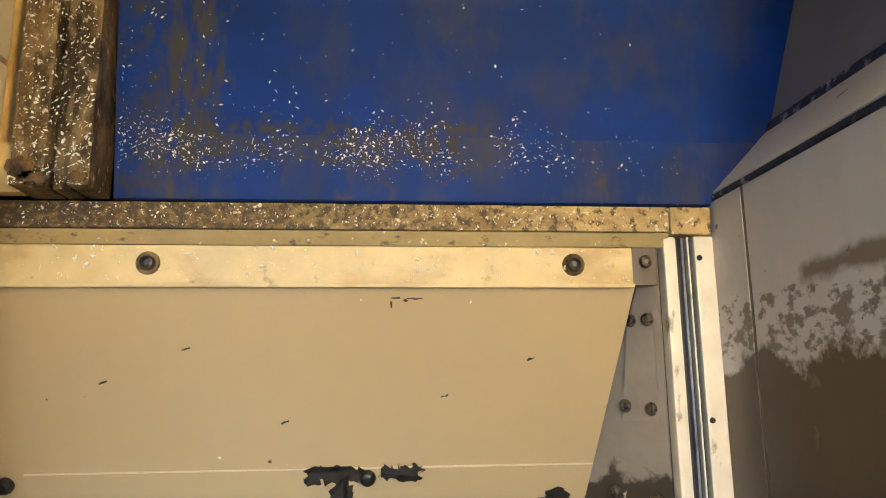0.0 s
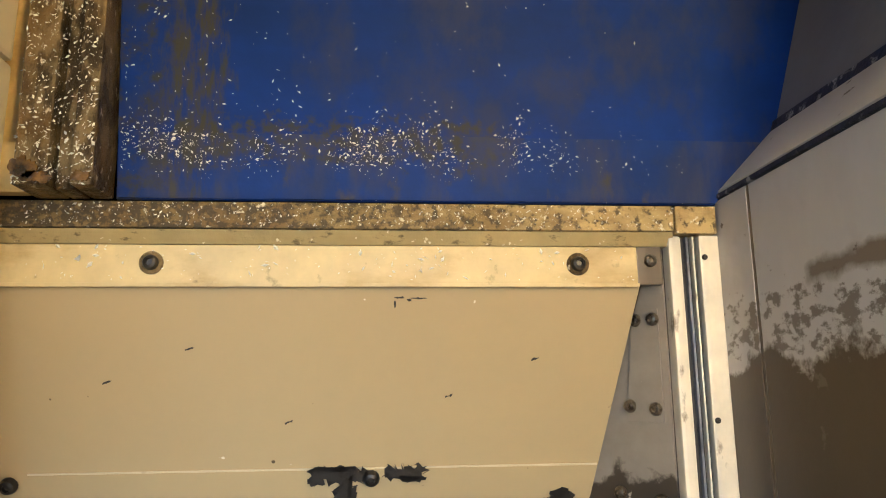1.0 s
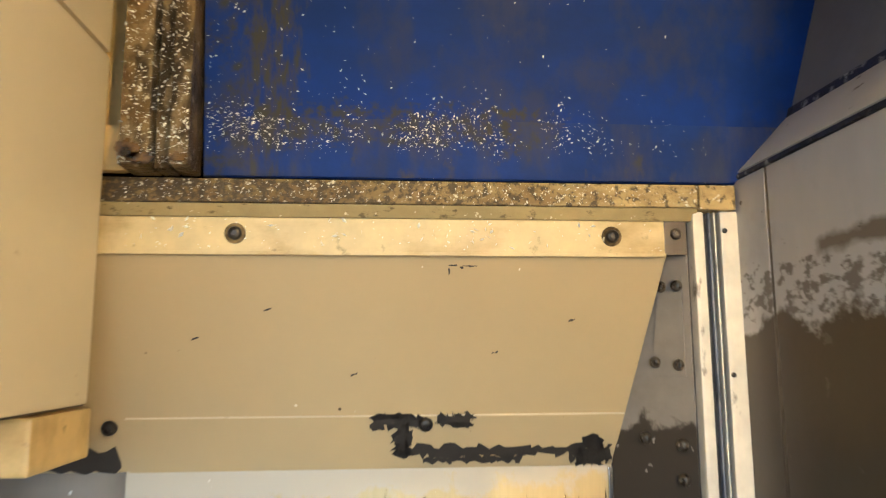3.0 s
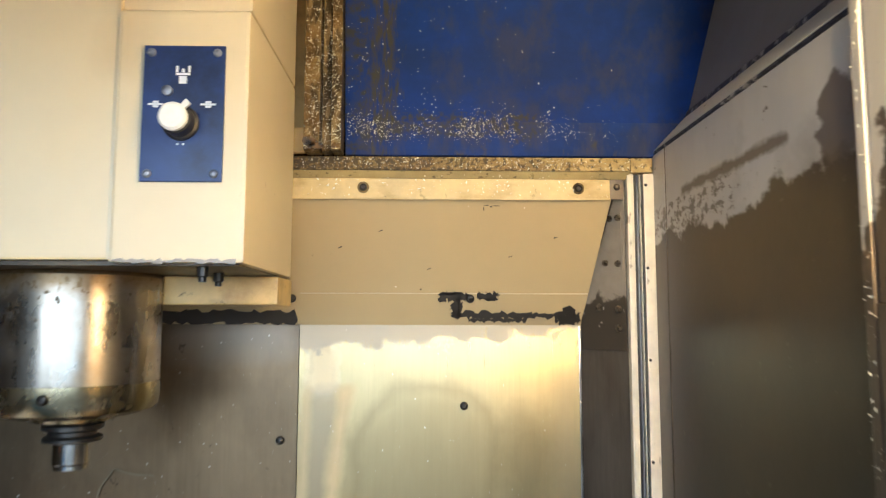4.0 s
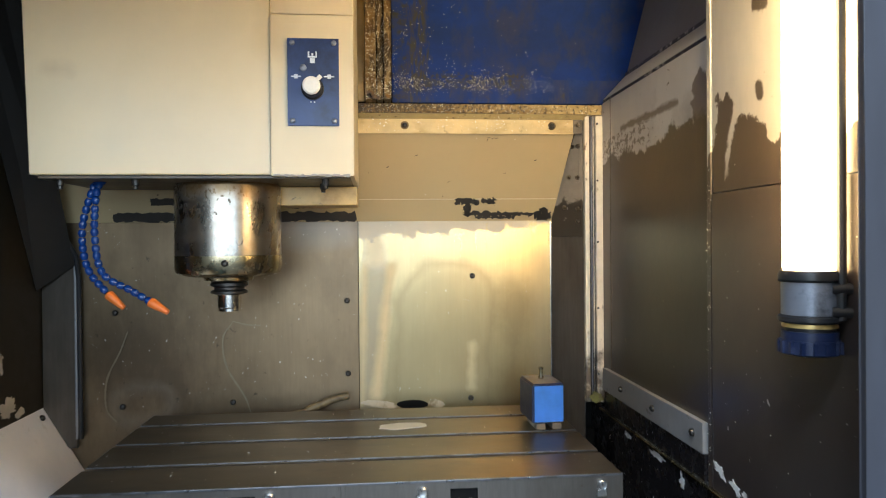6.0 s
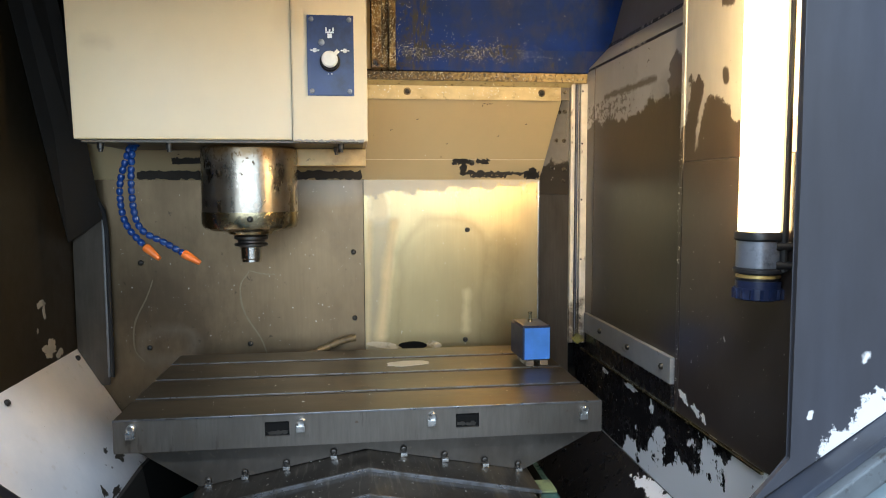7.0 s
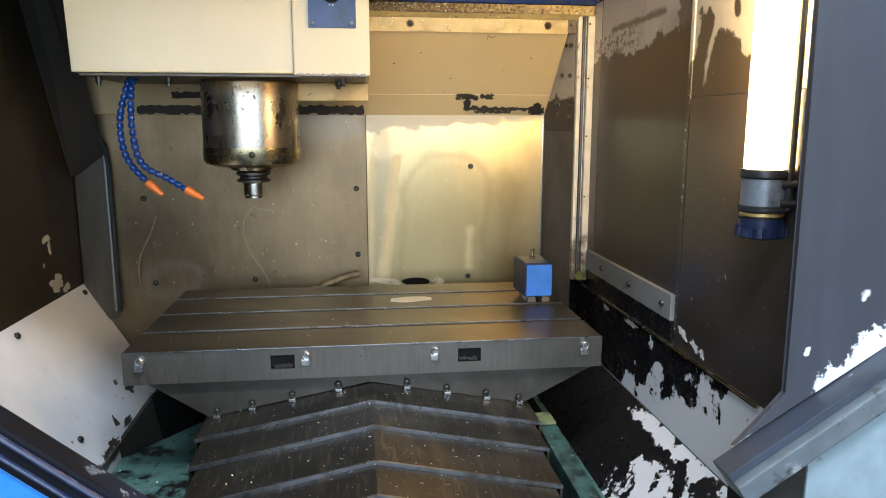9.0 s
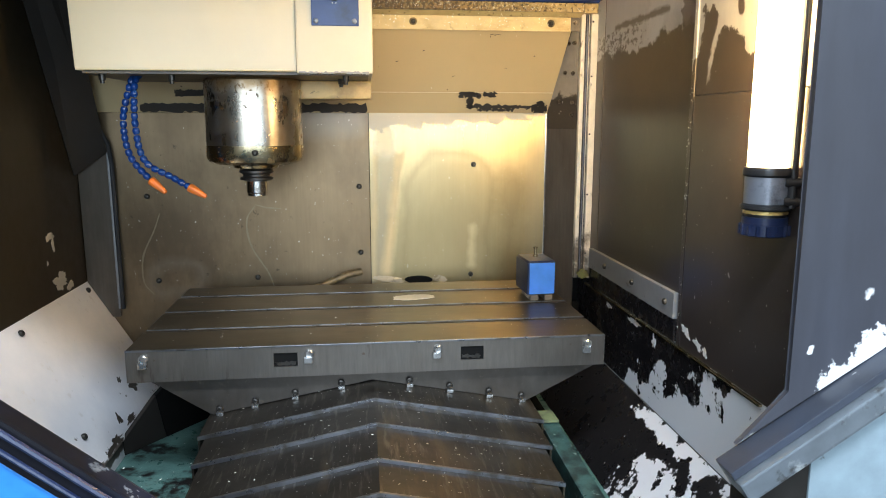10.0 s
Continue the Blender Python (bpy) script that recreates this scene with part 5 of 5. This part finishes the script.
# ---- metal chips ----
def chips(name, count, place, nrm, size, label, seed):
    rr = random.Random(seed)
    verts, faces = [], []
    for _ in range(count):
        p = Vector(place(rr))
        n_ = Vector(nrm).normalized()
        t1 = n_.orthogonal().normalized()
        t2 = n_.cross(t1)
        a = rr.uniform(0, 2 * math.pi)
        s = size * (0.22 + 0.78 * rr.random() ** 3)
        e1 = (t1 * math.cos(a) + t2 * math.sin(a)) * s
        e2 = (t2 * math.cos(a) - t1 * math.sin(a)) * s * rr.uniform(0.12, 0.6)
        k = len(verts)
        verts += [p - e1, p + e2, p + e1, p - e2, p + n_ * s * 0.4]
        faces += [(k, k + 1, k + 4), (k + 1, k + 2, k + 4), (k + 2, k + 3, k + 4), (k + 3, k, k + 4), (k, k + 3, k + 2, k + 1)]
    me = bpy.data.meshes.new(name)
    me.from_pydata([tuple(v) for v in verts], [], faces)
    me.materials.append(M_CHIP)
    return tagged(new(name, me), label, "swarf", kind="stuff")


def blue_at(x, z, off):
    s = (z - 0.6305) / 0.53
    return (x, 0.452 - 0.072 * s - off, z)


def p_blue(rr):
    while True:
        x, z = rr.uniform(0.485, 0.90), 0.632 + 0.30 * rr.random() ** 2.2
        w = 0.16 * (z < 0.681) * max(0.0, min(1.0, (0.90 - x) / 0.3)) + math.exp(-((z - 0.668) / 0.022) ** 2) * (1 if x < 0.78 else 0.25) + 0.25 * math.exp(-(x - 0.485) / 0.1) + 0.12 * math.exp(-(z - 0.63) / 0.03)
        if rr.random() < w * (0.35 + 0.9 * noise.noise((x * 22, z * 30, 4))):
            return blue_at(x, z, 0.0022 if z < 0.679 else 0.0008)


chips("metal_chips", 2600, p_blue, (0, -1, -0.14), 0.0018, "bright metal chips stuck to the blue sheet", 3)
chips("metal_chips", 1500, lambda r: (r.uniform(0.429, 0.480), 0.4118, 0.63 + 0.4 * r.random() ** 1.5), (0, -1, 0), 0.0023, "metal chips caked on the slide guide", 4)
chips("metal_chips", 620, lambda r: (r.uniform(0.42, 0.92), YB - 0.0105, r.uniform(0.611, 0.628)), (0, -1, 0), 0.0016, "metal chips on the oily ledge", 5)
chips("metal_chips", 160, lambda r: (r.uniform(0.42, 0.86), YB - 0.0035, r.uniform(0.573, 0.597)), (0, -1, 0), 0.0030, "metal chips on the cream flange", 6)
chips("metal_chips", 180, lambda r: (r.uniform(0.01, 0.79), r.uniform(0.01, 0.44), 0.0004), (0, 0, 1), 0.0018, "metal chips lying on the table", 7)


def p_cover(rr):
    s, y = rr.uniform(-0.95, 0.95), rr.uniform(-0.44, 0.03)
    i = max(k for k, q in enumerate(ys) if y <= q)
    zr, w0 = -0.074 - 0.0035 * i, 0.280 - 0.010 * i
    return (0.402 + s * w0, y, zr - 0.052 * abs(s) + 0.0006)


chips("metal_chips", 330, p_cover, (0, 0, 1), 0.0021, "metal chips scattered over the way cover", 8)
chips("metal_chips", 160, lambda r: (r.uniform(-0.08, 0.12), r.uniform(-0.3, 0.2), -0.2895), (0, 0, 1), 0.0035, "metal chips on the teal bed", 9)
chips("metal_chips", 120, lambda r: (XR - 0.008, r.uniform(-0.30, 0.45), r.uniform(-0.16, -0.02)), (-1, 0, 0), 0.002, "metal chips on the black side wall", 10)
chips("metal_chips", 260, lambda r: (r.uniform(-0.16, 0.82), YW - 0.0005, r.uniform(-0.03, 0.38)), (0, -1, 0), 0.0014, "fine chips stuck to the steel back wall", 11)
chips("metal_chips", 90, lambda r: (XR - 0.0025 + 0.0 * r.random(), r.uniform(-0.44, -0.05), r.uniform(0.0, 0.40)), (-1, 0, 0), 0.0014, "fine chips stuck to the side wall", 12)
chips("metal_chips", 70, lambda r: (XR + 0.0035, r.uniform(-0.02, 0.40), r.uniform(0.08, 0.62)), (-1, 0, 0), 0.0012, "fine chips stuck to the window panel", 13)

chips("metal_chips", 150, lambda r: (XR - 0.0022, -0.036 + r.uniform(-0.007, 0.006), 0.02 + 0.70 * r.random()), (-1, 0, 0), 0.0026, "weld spatter along the corner edge", 14)

# sealing putty at the foot of the rail
part("putty", blob((0.905, YB - 0.0195, 0.014), (1, 0, 0), (0, 0, 1), (0, -0.001, 0), 0.026, 0.024, 0.5, 40, 77, 0.004), M_PUTTY, window_rail, "yellow-green sealing putty")
